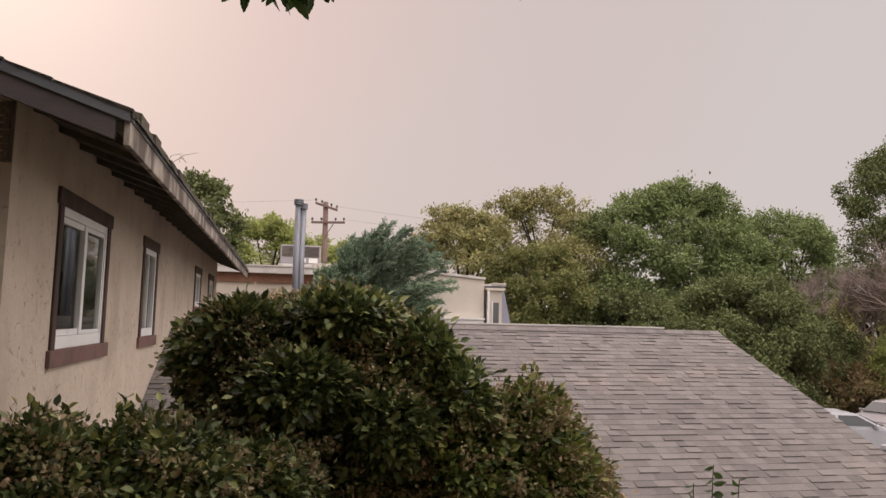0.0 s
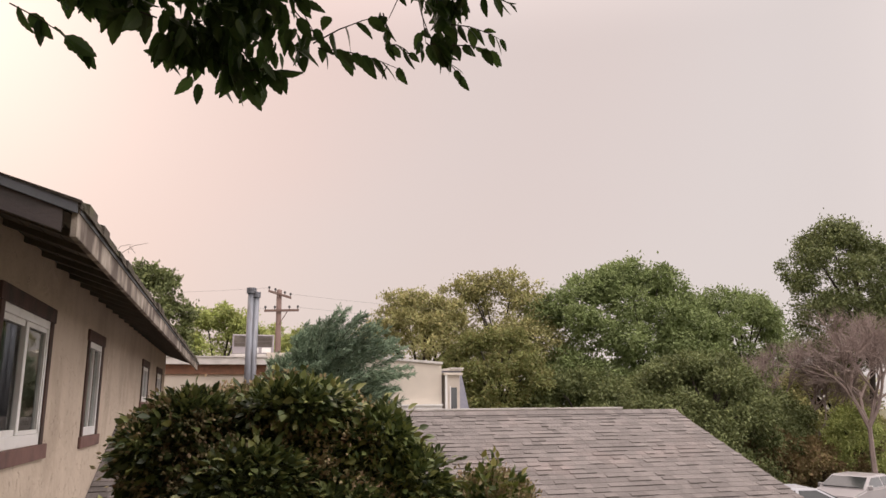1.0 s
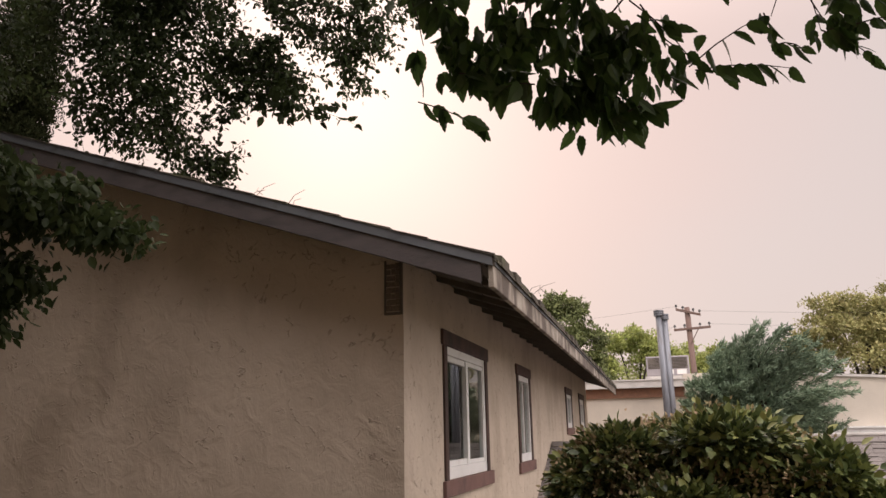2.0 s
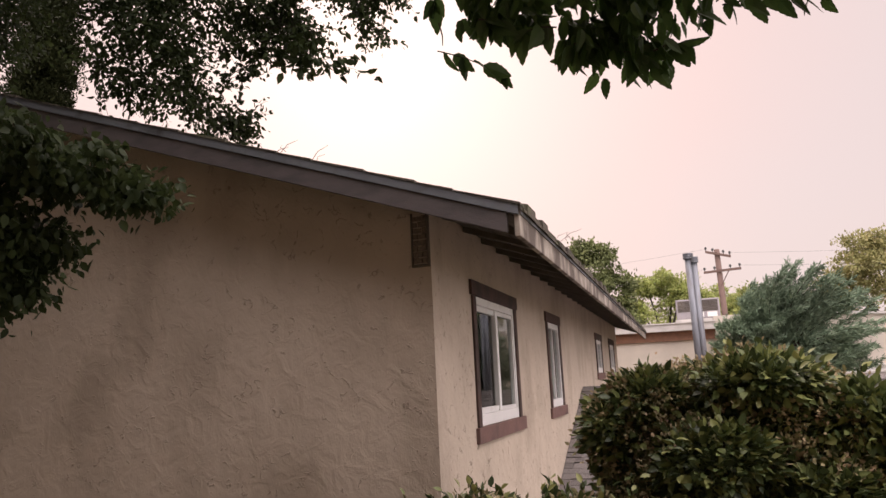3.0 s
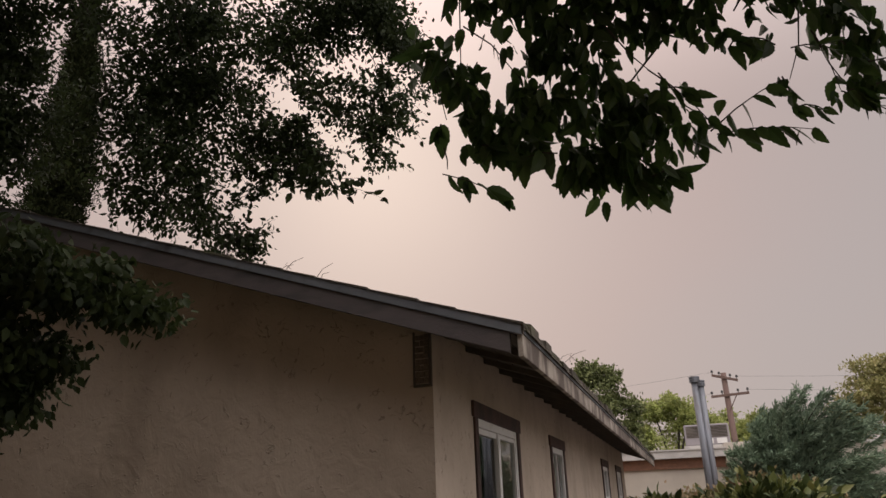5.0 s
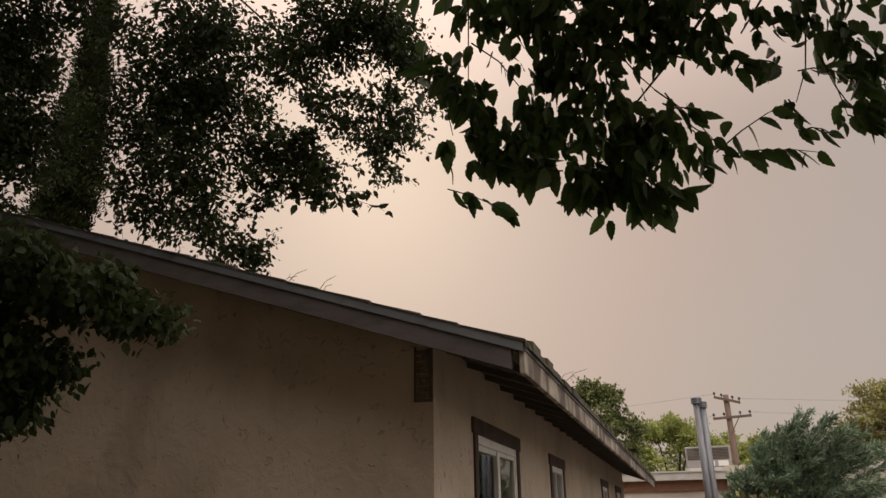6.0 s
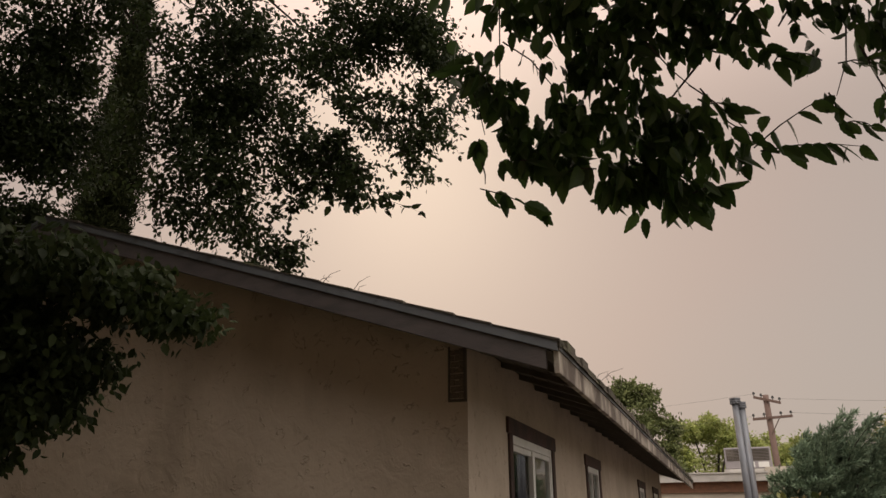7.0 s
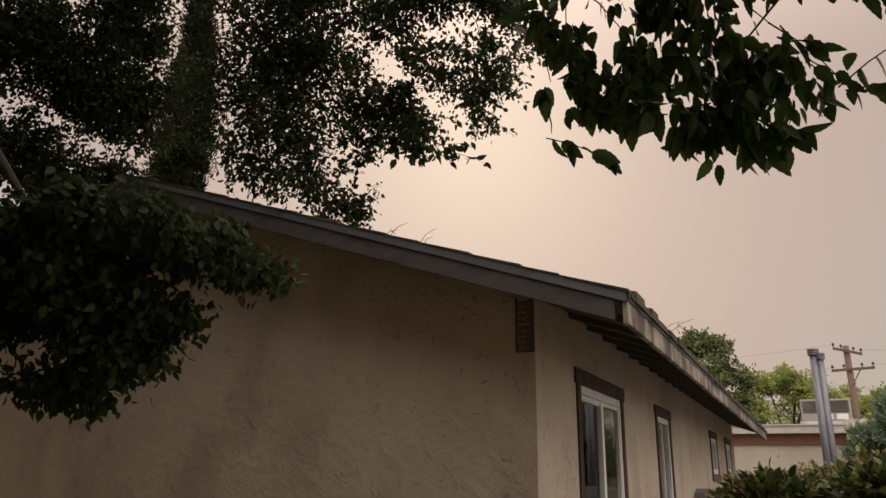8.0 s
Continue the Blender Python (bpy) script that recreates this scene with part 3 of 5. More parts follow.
def rake(name, upper, lower, y0, depth, mat, label, x0=EAVE_X - 0.045):
    bm = bmesh.new()
    prism(bm, [(x0, y0, roof_z(x0) - upper), (RIDGE_X, y0, roof_z(RIDGE_X) - upper), (2 * RIDGE_X - x0, y0, roof_z(x0) - upper),
               (2 * RIDGE_X - x0, y0, roof_z(x0) - lower), (RIDGE_X, y0, roof_z(RIDGE_X) - lower), (x0, y0, roof_z(x0) - lower)], (0, depth, 0))
    return under(part(name, bm, mat, None, label), house)


rake("rake_board", 0.07, 0.21, RAKE_Y, 0.04, RAKE, "dark grey-brown painted rake board", x0=EAVE_X - 0.095)
rake("drip_edge", 0.0, 0.068, RAKE_Y - 0.012, 0.05, DRIP, "blue-grey metal drip edge", x0=EAVE_X - 0.01)
rake("rake_moulding", 0.2, 0.213, RAKE_Y - 0.008, 0.046, RAKE, "thin moulding under the rake board", x0=EAVE_X - 0.095)
# eave board in several weathered lengths
y = RAKE_Y + 0.01
rng = random.Random(4)
while y < FAR_Y + 0.4:
    ln = rng.uniform(2.2, 3.4)
    y1 = min(y + ln, FAR_Y + 0.4)
    z = roof_z(EAVE_X)
    under(part("eave_board", boxes((EAVE_X - 0.045, EAVE_X - 0.005, y, y1 - 0.006, z - 0.208 + rng.uniform(-.006, .006), z - 0.055), bevel=0.004), EAVE, None, "peeling pale grey eave board"), house)
    y = y1
under(part("eave_flashing", boxes((EAVE_X - 0.03, EAVE_X + 0.004, RAKE_Y + 0.04, FAR_Y + 0.4, roof_z(EAVE_X) - 0.058, roof_z(EAVE_X) - 0.032)), DRIP), house)
# ragged shingles along the eave and the rake
y = RAKE_Y - 0.01
while y < FAR_Y + 0.4:
    w = rng.uniform(0.14, 0.3)
    h = rng.uniform(0.045, 0.085)
    o = rng.uniform(0.0, 0.035)
    bm = bmesh.new()
    x1, x0 = EAVE_X + o, EAVE_X - 0.35
    prism(bm, [(x0, y, roof_z(x0) - 0.008), (x1, y, roof_z(x1) - 0.03), (x1, y, roof_z(x1) - 0.03 + h), (x0, y, roof_z(x0) + 0.008)], (0, w - 0.006, 0))
    under(part("edge_shingle", bm, OLD_SHINGLE), house)
    y += w
x = EAVE_X + 0.01
while x > RIDGE_X:
    w = rng.uniform(0.28, 0.5)
    h = rng.uniform(0.004, 0.02)
    bm = bmesh.new()
    prism(bm, [(x, RAKE_Y - 0.02, roof_z(x)), (x - w + 0.01, RAKE_Y - 0.02, roof_z(x - w + 0.01)), (x - w + 0.01, RAKE_Y - 0.02, roof_z(x - w + 0.01) + 0.006), (x, RAKE_Y - 0.02, roof_z(x) + 0.006 + h)], (0, 0.3, 0))
    under(part("edge_shingle", bm, OLD_SHINGLE), house)
    x -= w
# dry stalks caught on the roof edge
for sx, sy, n in ((-2.9, 4.82, 3), (-2.6, 4.85, 2), (-0.98, 6.3, 4)):
    for k in range(n):
        bm = bmesh.new()
        a = Vector((sx + 0.05 * k, sy, roof_z(sx)))
        d = Vector((rng.uniform(-.1, .16), rng.uniform(-.05, .12), rng.uniform(.05, .13)))
        tube(bm, [a, a + d * 0.6, a + d + Vector((0.05, 0, -0.015))], [0.003, 0.0025, 0.0015], 4)
        under(part("dry_stalk", bm, DEAD), house)
# broken vent high on the gable wall
vent = under(part("vent", boxes((-1.935, -1.92, GABLE_Y - 0.02, GABLE_Y - 0.001, 0.99, 1.40), (-1.805, -1.783, GABLE_Y - 0.03, GABLE_Y - 0.001, 0.99, 1.43), (-1.935, -1.783, GABLE_Y - 0.02, GABLE_Y - 0.001, 0.97, 0.99), bevel=0.003), RAFTER, None, "rusty vent with broken mesh under the roof"), house)
bm = bmesh.new()
for k in range(8):
    for j in range(3):
        ox, oz = -1.917 + 0.037 * j + rng.uniform(-.004, .004), 1.0 + 0.048 * k
        box(bm, ox, ox + 0.033, GABLE_Y - 0.012 - rng.uniform(0, .008), GABLE_Y - 0.001, oz, oz + rng.uniform(.03, .044))
ob = part("mesh", bm, MESH)
ob.parent = vent

# ---- lower wing with the grey shingle roof ----
WING_RIDGE_Y, WING_Z, WING_SLOPE, WING_END, WING_EAVE_Y = 13.2, -0.13, 0.4025, 8.68, 6.4
wing = empty("garage_wing", (3.4, 13.2, GROUND), "low garage wing with grey architectural shingle roof", "garage")


def wing_z(y):
    return WING_Z - WING_SLOPE * abs(y - WING_RIDGE_Y)


bm = bmesh.new()
REAR = WING_RIDGE_Y + 4.4
prism(bm, [(WALL_X + 0.004, WING_EAVE_Y, wing_z(WING_EAVE_Y) - 0.01), (WALL_X + 0.004, WING_RIDGE_Y, WING_Z - 0.01), (WALL_X + 0.004, REAR, wing_z(REAR) - 0.01),
           (WALL_X + 0.004, REAR, wing_z(REAR) - 0.13), (WALL_X + 0.004, WING_RIDGE_Y, WING_Z - 0.13), (WALL_X + 0.004, WING_EAVE_Y, wing_z(WING_EAVE_Y) - 0.13)], (WING_END - WALL_X, 0, 0))
wing_roof = under(part("roof", bm, SHINGLE), wing)
under(part("wall", boxes((WALL_X + 0.004, WING_END - 0.3, WING_EAVE_Y + 0.4, WING_EAVE_Y + 0.6, GROUND, wing_z(WING_EAVE_Y + 0.4) - 0.13),
                         (WALL_X + 0.004, WING_END - 0.3, REAR - 0.6, REAR - 0.4, GROUND, wing_z(REAR - 0.4) - 0.13)), STUCCO), wing)
bm = bmesh.new()
prism(bm, [(WING_END - 0.5, WING_EAVE_Y + 0.6, GROUND), (WING_END - 0.5, REAR - 0.6, GROUND), (WING_END - 0.5, REAR - 0.6, wing_z(REAR - 0.6) - 0.13), (WING_END - 0.5, WING_RIDGE_Y, WING_Z - 0.13), (WING_END - 0.5, WING_EAVE_Y + 0.6, wing_z(WING_EAVE_Y + 0.6) - 0.13)], (0.2, 0, 0))
under(part("end_wall", bm, STUCCO), wing)
under(part("rear_parapet", boxes((2.2, 7.75, WING_RIDGE_Y + 0.5, WING_RIDGE_Y + 0.8, -1.0, -0.075), (2.2, 7.75, WING_RIDGE_Y + 0.45, WING_RIDGE_Y + 0.85, -0.074, -0.045)), PALE, None, "pale flat parapet behind the ridge"), wing)

# ---- flues, rear buildings ----
flue = empty("chimney_flue", (0.33, 15.0, -0.95), "pair of galvanised steel flue pipes with flat caps", "chimney")
for fx, r, ztop in ((0.267, 0.07, 2.375), (0.367, 0.06, 2.295)):
    bm = bmesh.new()
    tube(bm, [(fx, 15.0, -0.95), (fx, 15.0, ztop - 0.1)], [r, r], 16)
    under(part("pipe", bm, STEEL, smooth=True), flue)
    bm = bmesh.new()
    for q in (0.10, 0.06, 0.02):
        tube(bm, [(fx, 15.0, ztop - q), (fx, 15.0, ztop - q + 0.028)], [r * 1.42, r * 1.42], 16)
    tube(bm, [(fx, 15.0, ztop - 0.1), (fx, 15.0, ztop)], [r * 0.9, r * 0.9], 12)
    under(part("cap", bm, STEEL, None, "flat ringed steel cap"), flue)

flat_house = empty("flat_roof_house", (-1.0, 27.0, GROUND), "beige flat-roofed house with pale fascia and reddish band", "house")
under(part("wall", boxes((-5.0, 2.4, 24.3, 30.0, GROUND, 1.06)), BEIGE), flat_house)
under(part("band", boxes((-5.1, 1.0, 24.22, 30.0, 1.06, 1.36)), BRICK, None, "reddish brown band under the roof edge"), flat_house)
under(part("roof_edge", boxes((-5.3, 1.0, 24.0, 30.2, 1.362, 1.58), (-5.34, 1.04, 23.96, 30.2, 1.582, 1.62)), PALE), flat_house)
under(part("parapet", boxes((1.0, 2.6, 24.1, 30.2, 1.062, 1.75)), BEIGE), flat_house)
cooler = empty("rooftop_air_conditioner", (0.55, 25.5, 1.62), "grey metal air conditioner on the flat roof", "air conditioner")
under(part("cabinet", boxes((-0.1, 1.25, 24.9, 26.1, 1.76, 2.40), bevel=0.02), UNIT), cooler)
under(part("base", boxes((-0.15, 1.3, 24.85, 26.15, 1.62, 1.76)), PALE), cooler)
under(part("louvre_panel", boxes(*[(-0.04, 1.19, 24.885, 24.898, 2.0 + 0.045 * k, 2.03 + 0.045 * k) for k in range(8)]), SOFFIT, None, "dark louvred upper panel"), cooler)
under(part("panel", boxes((0.45, 0.75, 24.885, 24.898, 1.8, 1.96), (0.85, 1.15, 24.885, 24.898, 1.8, 1.96)), WHITE), cooler)

rear = empty("apartment_building", (5.0, 22.5, GROUND), "pale rendered building with blue-grey mansard slope", "building")
bm = bmesh.new()
prism(bm, [(1.2, 20.0, GROUND), (5.53, 20.0, GROUND), (5.53, 20.0, 1.17), (3.6, 20.0, 1.31), (1.2, 20.0, 1.40)], (0, 5.5, 0))
under(part("wall", bm, BEIGE), rear)
bm = bmesh.new()
prism(bm, [(1.2, 19.94, 1.402), (3.6, 19.94, 1.312), (5.56, 19.94, 1.172), (5.56, 19.94, 1.235), (3.6, 19.94, 1.375), (1.2, 19.94, 1.465)], (0, 5.6, 0))
under(part("roof_edge", bm, PALE), rear)
under(part("ledge", boxes((3.0, 5.5, 19.85, 19.998, -0.17, 0.02), (3.0, 5.52, 19.80, 19.998, 0.02, 0.06)), WHITE, None, "white painted ledge with dark line"), rear)
bm = bmesh.new()
prism(bm, [(5.535, 20.3, GROUND), (6.62, 20.3, GROUND), (6.48, 20.3, -0.3), (6.20, 20.3, 1.0), (5.535, 20.3, 1.0)], (0, 5.0, 0))
mans = under(part("mansard", bm, SLATE, None, "blue-grey shingled mansard slope"), rear)
under(part("mansard_cap", boxes((5.50, 6.24, 20.2, 25.4, 1.002, 1.05), (5.85, 6.24, 20.15, 25.4, 1.05, 1.09)), PALE), rear)
dorm = under(part("dormer", boxes((5.62, 6.05, 19.95, 20.298, -0.6, 0.86), (5.56, 6.12, 19.85, 20.298, 0.86, 0.93), bevel=0.004), BEIGE, None, "small dormer with pale trim"), rear)
for nm, bx, mt in (("window", (5.78, 5.96, 19.935, 19.949, -0.2, 0.52), CAR_GLASS), ("post", (5.60, 5.66, 19.86, 19.92, -0.6, 0.86), WHITE), ("sash_frame", (5.75, 5.78, 19.925, 19.949, -0.2, 0.56), WHITE)):
    ob = part(nm, boxes(bx), mt)
    ob.parent = dorm

rear.location.x += 0.14

# utility pole and wires
pole = empty("utility_pole", (2.24, 40.0, GROUND), "weathered wooden utility pole with two crossarms and insulators", "utility pole")
bm = bmesh.new()
tube(bm, [(2.29, 40, GROUND), (2.17, 40, 6.31)], [0.19, 0.14], 10)
under(part("post", bm, POLE, smooth=True), pole)
ARMS = [((1.59, 39.82, 6.21), (2.81, 39.82, 5.86)), ((1.41, 39.82, 5.12), (3.24, 39.82, 5.20))]
for a, b in ARMS:
    a, b = Vector(a), Vector(b)
    bm = bmesh.new()
    prism(bm, [a + Vector((0, -.05, -.06)), b + Vector((0, -.05, -.06)), b + Vector((0, -.05, .06)), a + Vector((0, -.05, .06))], (0, 0.1, 0))
    under(part("crossarm", bm, POLE), pole)
    for k in (0.03, 0.3, 0.72, 0.97):
        p = a.lerp(b, k)
        bm = bmesh.new()
        tube(bm, [p + Vector((0, 0, .06)), p + Vector((0, 0, .14)), p + Vector((0, 0, .15)), p + Vector((0, 0, .26))], [0.02, 0.02, 0.07, 0.045], 8)
        under(part("insulator", bm, WIRE), pole)
bm = bmesh.new()
tube(bm, [(2.19, 39.85, 4.36), (2.64, 39.83, 5.14)], [0.025, 0.025], 6)
under(part("brace", bm, POLE), pole)
for a, b, sag in (((2.79, 39.8, 6.06), (60, 47, 8.4), 1.6), ((3.19, 39.8, 5.36), (60, 47, 7.5), 1.6), ((1.59, 39.8, 6.36), (-40, 36, 6.5), 1.2), ((1.44, 39.8, 5.26), (-40, 36, 5.2), 1.2)):
    a, b = Vector(a), Vector(b)
    pts = [a.lerp(b, k / 16) - Vector((0, 0, sag * 4 * (k / 16) * (1 - k / 16))) for k in range(17)]
    bm = bmesh.new()
    tube(bm, pts, [0.0045] * 17, 5)
    tagged(part("overhead_wire", bm, WIRE), "thin dark overhead utility wire", "wire", "wires on the pole")


# ---- parked vehicles ----
def vehicle(name, label, m, body_mat, pickup=True):
    """A parked vehicle, along +x: lower body, cabin, glass, wheels, lamps."""
    car = empty(name, (0, 0, 0), label, "car", "parked vehicles")
    prof = [(-2.5, 0.35), (2.35, 0.35), (2.5, 0.55), (2.45, 0.95), (1.2, 1.12), (0.95, 1.15), (-2.55, 1.15), (-2.6, 0.6)] if pickup else \
           [(-2.2, 0.3), (2.1, 0.3), (2.25, 0.5), (2.2, 0.8), (1.1, 0.98), (-1.6, 1.02), (-2.25, 0.95), (-2.3, 0.5)]
    bm = bmesh.new()
    prism(bm, [(x, -0.92, z) for x, z in prof], (0, 1.84, 0))
    bmesh.ops.bevel(bm, geom=bm.edges[:], offset=0.05, segments=2, affect="EDGES")
    part("body", bm, body_mat, car, smooth=False)
    cab = [(1.15, 1.12), (0.45, 1.78), (0.2, 1.84), (-1.0, 1.84), (-1.2, 1.78), (-1.35, 1.12)] if pickup else [(1.2, 0.96), (0.35, 1.42), (-0.9, 1.44), (-1.7, 1.0)]
    bm = bmesh.new()
    a = [bm.verts.new((x, -0.88 if z < 1.3 else -0.72, z)) for x, z in cab]
    b = [bm.verts.new((x, 0.88 if z < 1.3 else 0.72, z)) for x, z in cab]
    n = len(cab)
    bm.faces.new(a), bm.faces.new(b[::-1])
    for i in range(n):
        bm.faces.new((a[i], b[i], b[(i + 1) % n], a[(i + 1) % n]))
    bmesh.ops.recalc_face_normals(bm, faces=bm.faces[:])
    bmesh.ops.bevel(bm, geom=bm.edges[:], offset=0.03, segments=2, affect="EDGES")
    part("cabin", bm, body_mat, car)
    zt, zb = (1.74, 1.2) if pickup else (1.36, 1.04)
    f0, f1 = (1.02, 0.50) if pickup else (1.05, 0.42)
    r0, r1 = (-1.28, -1.15) if pickup else (-1.5, -0.9)
    for s in (-1, 1):
        yb, yt = s * (0.875 if pickup else 0.86), s * 0.745
        for q0, q1, q2, q3 in ((f0 - 0.12, f1 - 0.1, -0.28, -0.28), (-0.38, -0.38, r1 + 0.02, r0 + 0.08)):
            bm = bmesh.new()
            c = [(q0, yb, zb), (q1, yt, zt), (q2, yt, zt), (q3, yb, zb)]
            prism(bm, [(x, y + s * 0.012, z) for x, y, z in c], (0, -s * 0.02, 0))
            part("side_window", bm, CAR_GLASS, car, "dark side glass")
    bm = bmesh.new()
    prism(bm, [(f0 + 0.06, -0.78, zb), (f0 + 0.06, 0.78, zb), (f1 + 0.03, 0.66, zt), (f1 + 0.03, -0.66, zt)], (0.03, 0, 0.02))
    part("windscreen", bm, CAR_GLASS, car, "dark windscreen")
    for wx in (-1.55, 1.55):
        for s in (-1, 1):
            bm = bmesh.new()
            tube(bm, [(wx, s * 0.72, 0.34), (wx, s * 0.94, 0.34)], [0.34, 0.34], 20)
            wh = part("wheel", bm, RUBBER, car)
            bm = bmesh.new()
            tube(bm, [(wx, s * 0.93, 0.34), (wx, s * 0.955, 0.34)], [0.2, 0.18], 16)
            part("rim", bm, STEEL, wh, "grey metal rim")
    for s in (-1, 1):
        part("headlight", boxes((2.4 if pickup else 2.14, 2.5 if pickup else 2.25, s * 0.7 - 0.15, s * 0.7 + 0.15, 0.66 if pickup else 0.6, 0.82 if pickup else 0.75)), WHITE, car)
    for s in (-1, 1):
        part("mirror", boxes((0.8, 0.92, s * (1.0 if pickup else 0.93) - 0.1, s * (1.0 if pickup else 0.93) + 0.1, 1.18 if pickup else 0.96, 1.36 if pickup else 1.12), bevel=0.03), body_mat, car)
    car.matrix_world = m
    return car


vehicle("parked_car", "white car with dark side windows parked on asphalt", pose(18.5, 21.4, GROUND + 0.02, 0, 0, -15), CAR_WHITE, False)
vehicle("parked_car", "grey car parked behind the white car", pose(23.6, 24.0, GROUND + 0.02, 0, 0, -160), CAR_GREY, False)
vehicle("parked_car", "white car with pale windscreen parked on asphalt", pose(17.3, 16.7, GROUND + 0.02, 0, 0, -136), CAR_WHITE, False)


# ---- far trees ----
def tree(name, label, base, masses, clumps, leaves, spread, size, mat, seed, trunk=0.25, category="tree", shell=0.5, height=None, **more):
    """A tree: tapered trunk, a limb into each mass of the crown, and the leaves."""
    rng = np.random.default_rng(seed)
    thing = empty(name, base, label, category)
    b = Vector(base)
    zc = max(m[0][2] for m in masses)
    fork = Vector((np.mean([m[0][0] for m in masses]), np.mean([m[0][1] for m in masses]), b.z + 0.45 * (zc - b.z)))
    bm = bmesh.new()
    tube(bm, [b, b.lerp(fork, 0.5) + Vector((0.1, 0.05, 0)), fork], [trunk, trunk * 0.75, trunk * 0.6], 10)
    under(part("trunk", bm, BARK, smooth=True), thing)
    for c, r, _ in masses[::3]:
        c = Vector(c)
        bm = bmesh.new()
        mid = fork.lerp(c, 0.5) + Vector((0, 0, 0.12 * (c - fork).length))
        tube(bm, [fork, mid, c], [trunk * 0.45, trunk * 0.3, trunk * 0.1], 7)
        under(part("limb", bm, BARK, smooth=True), thing)
    foliage("crown", thing, rng, masses, clumps, leaves, spread, size, mat, shell=shell, **more)
    return thing


def lobes(x, y, top, half, low, seed, n=46, depth=None):
    """Rounded lobes that together fill a broad crown from low to top, round a leafy core."""
    r = random.Random(seed)
    d = depth or half * 0.8
    tall = top - low
    out_ = [((x, y + 0.25 * d, low + 0.42 * tall), (half * 0.74, d * 0.5, tall * 0.42), 7.0), ((x, y + 0.25 * d, low + tall * 0.25), (half * 0.85, d * 0.5, tall * 0.25), 4.0)]
    for k in range(n):
        a = -1 + 2 * (k + r.random()) / n
        s = half * r.uniform(0.13, 0.25)
        cap = top - tall * 0.24 * abs(a) ** 2.2 - tall * 0.07 * r.random()
        u = 1.0 if k % 4 == 0 else r.random()
        z = low + s + (cap - low - 1.75 * s) * u
        front = d * (0.55 + 0.35 * r.random()) * math.sqrt(max(0.1, 1 - a * a)) * (1 if u < 0.9 else r.uniform(-0.2, 0.6))
        out_.append(((x + a * (half - 0.6 * s), y - front, z), (s, s, s * 0.75), 0.9))
    return out_


FAR = [("broad green tree behind the house", -5.4, 44, 8.3, 3.0, -3, LEAF_DARK, 300, 0.30), ("yellow-green tree in the distance", -0.9, 47, 6.5, 3.2, -3, LEAF_YELLOW, 300, 0.30),
       ("yellow-green tree in the distance", 4.6, 48, 5.2, 3.0, -3, LEAF_YELLOW, 260, 0.30), ("olive green tree in the distance", 10.6, 43, 7.2, 3.7, -3, LEAF_OLIVE, 300, 0.28),
       ("yellowing tree with olive leaves", 14.2, 39.5, 4.6, 3.2, -3.5, LEAF_MIXED, 300, 0.26), ("olive brown tree in the distance", 16.8, 47, 9.1, 5.6, -3, LEAF_OLIVE, 420, 0.30),
       ("large full green tree", 25.9, 44.5, 9.95, 6.7, -3.5, LEAF_GREEN, 900, 0.34), ("green tree beside the large one", 34.4, 45, 8.5, 5.2, -3.5, LEAF_GREEN, 480, 0.32),
       ("dark green ivy-covered tree", 19.8, 28.5, 2.3, 3.4, -4, LEAF_DARK, 620, 0.20), ("dark green shrubby tree", 24.5, 30.5, 1.0, 2.6, -4, LEAF_DARK, 420, 0.20),
       ("tall dark green tree", 30.7, 30.3, 9.6, 3.6, 1.6, LEAF_DARK, 520, 0.22), ("dark green tree behind the garage", 19.5, 40, 2.2, 5.0, -4, LEAF_DARK, 500, 0.28),
       ("olive green tree in the distance", 35.5, 38.0, 2.6, 3.6, -4, LEAF_OLIVE, 300, 0.26), ("yellow-green tree in the distance", 1.9, 52.0, 5.7, 3.2, -3, LEAF_YELLOW, 260, 0.30), ("yellow-green bush beside the parking area", 27.5, 27.8, -0.2, 1.5, -3.6, LEAF_YELLOW, 260, 0.16)]
for k, (label, x, y, top_z, half, low, mat, clumps, size) in enumerate(FAR):
    tree("tree", label, (x, y, GROUND), lobes(x, y, top_z, half, low, k + 3), int(clumps * 4.2), 30, half * 0.02 + 0.12, size * 0.68, mat, 40 + k, trunk=0.22, droop=0.1, shell=0.7, flat=1.4, simple=True)
for k in range(5):
    x = 21.5 + 2.0 * k
    tree("hedge_bush", "rust and olive leaved bush by the parking area", (x, 28.6 - 0.3 * k, GROUND), lobes(x, 28.6 - 0.3 * k, -1.3 + 0.3 * math.sin(k * 2.1), 1.5, -4, 70 + k, 10), 300, 30, 0.12, 0.13, LEAF_RUST, 80 + k, trunk=0.06, category="bush")


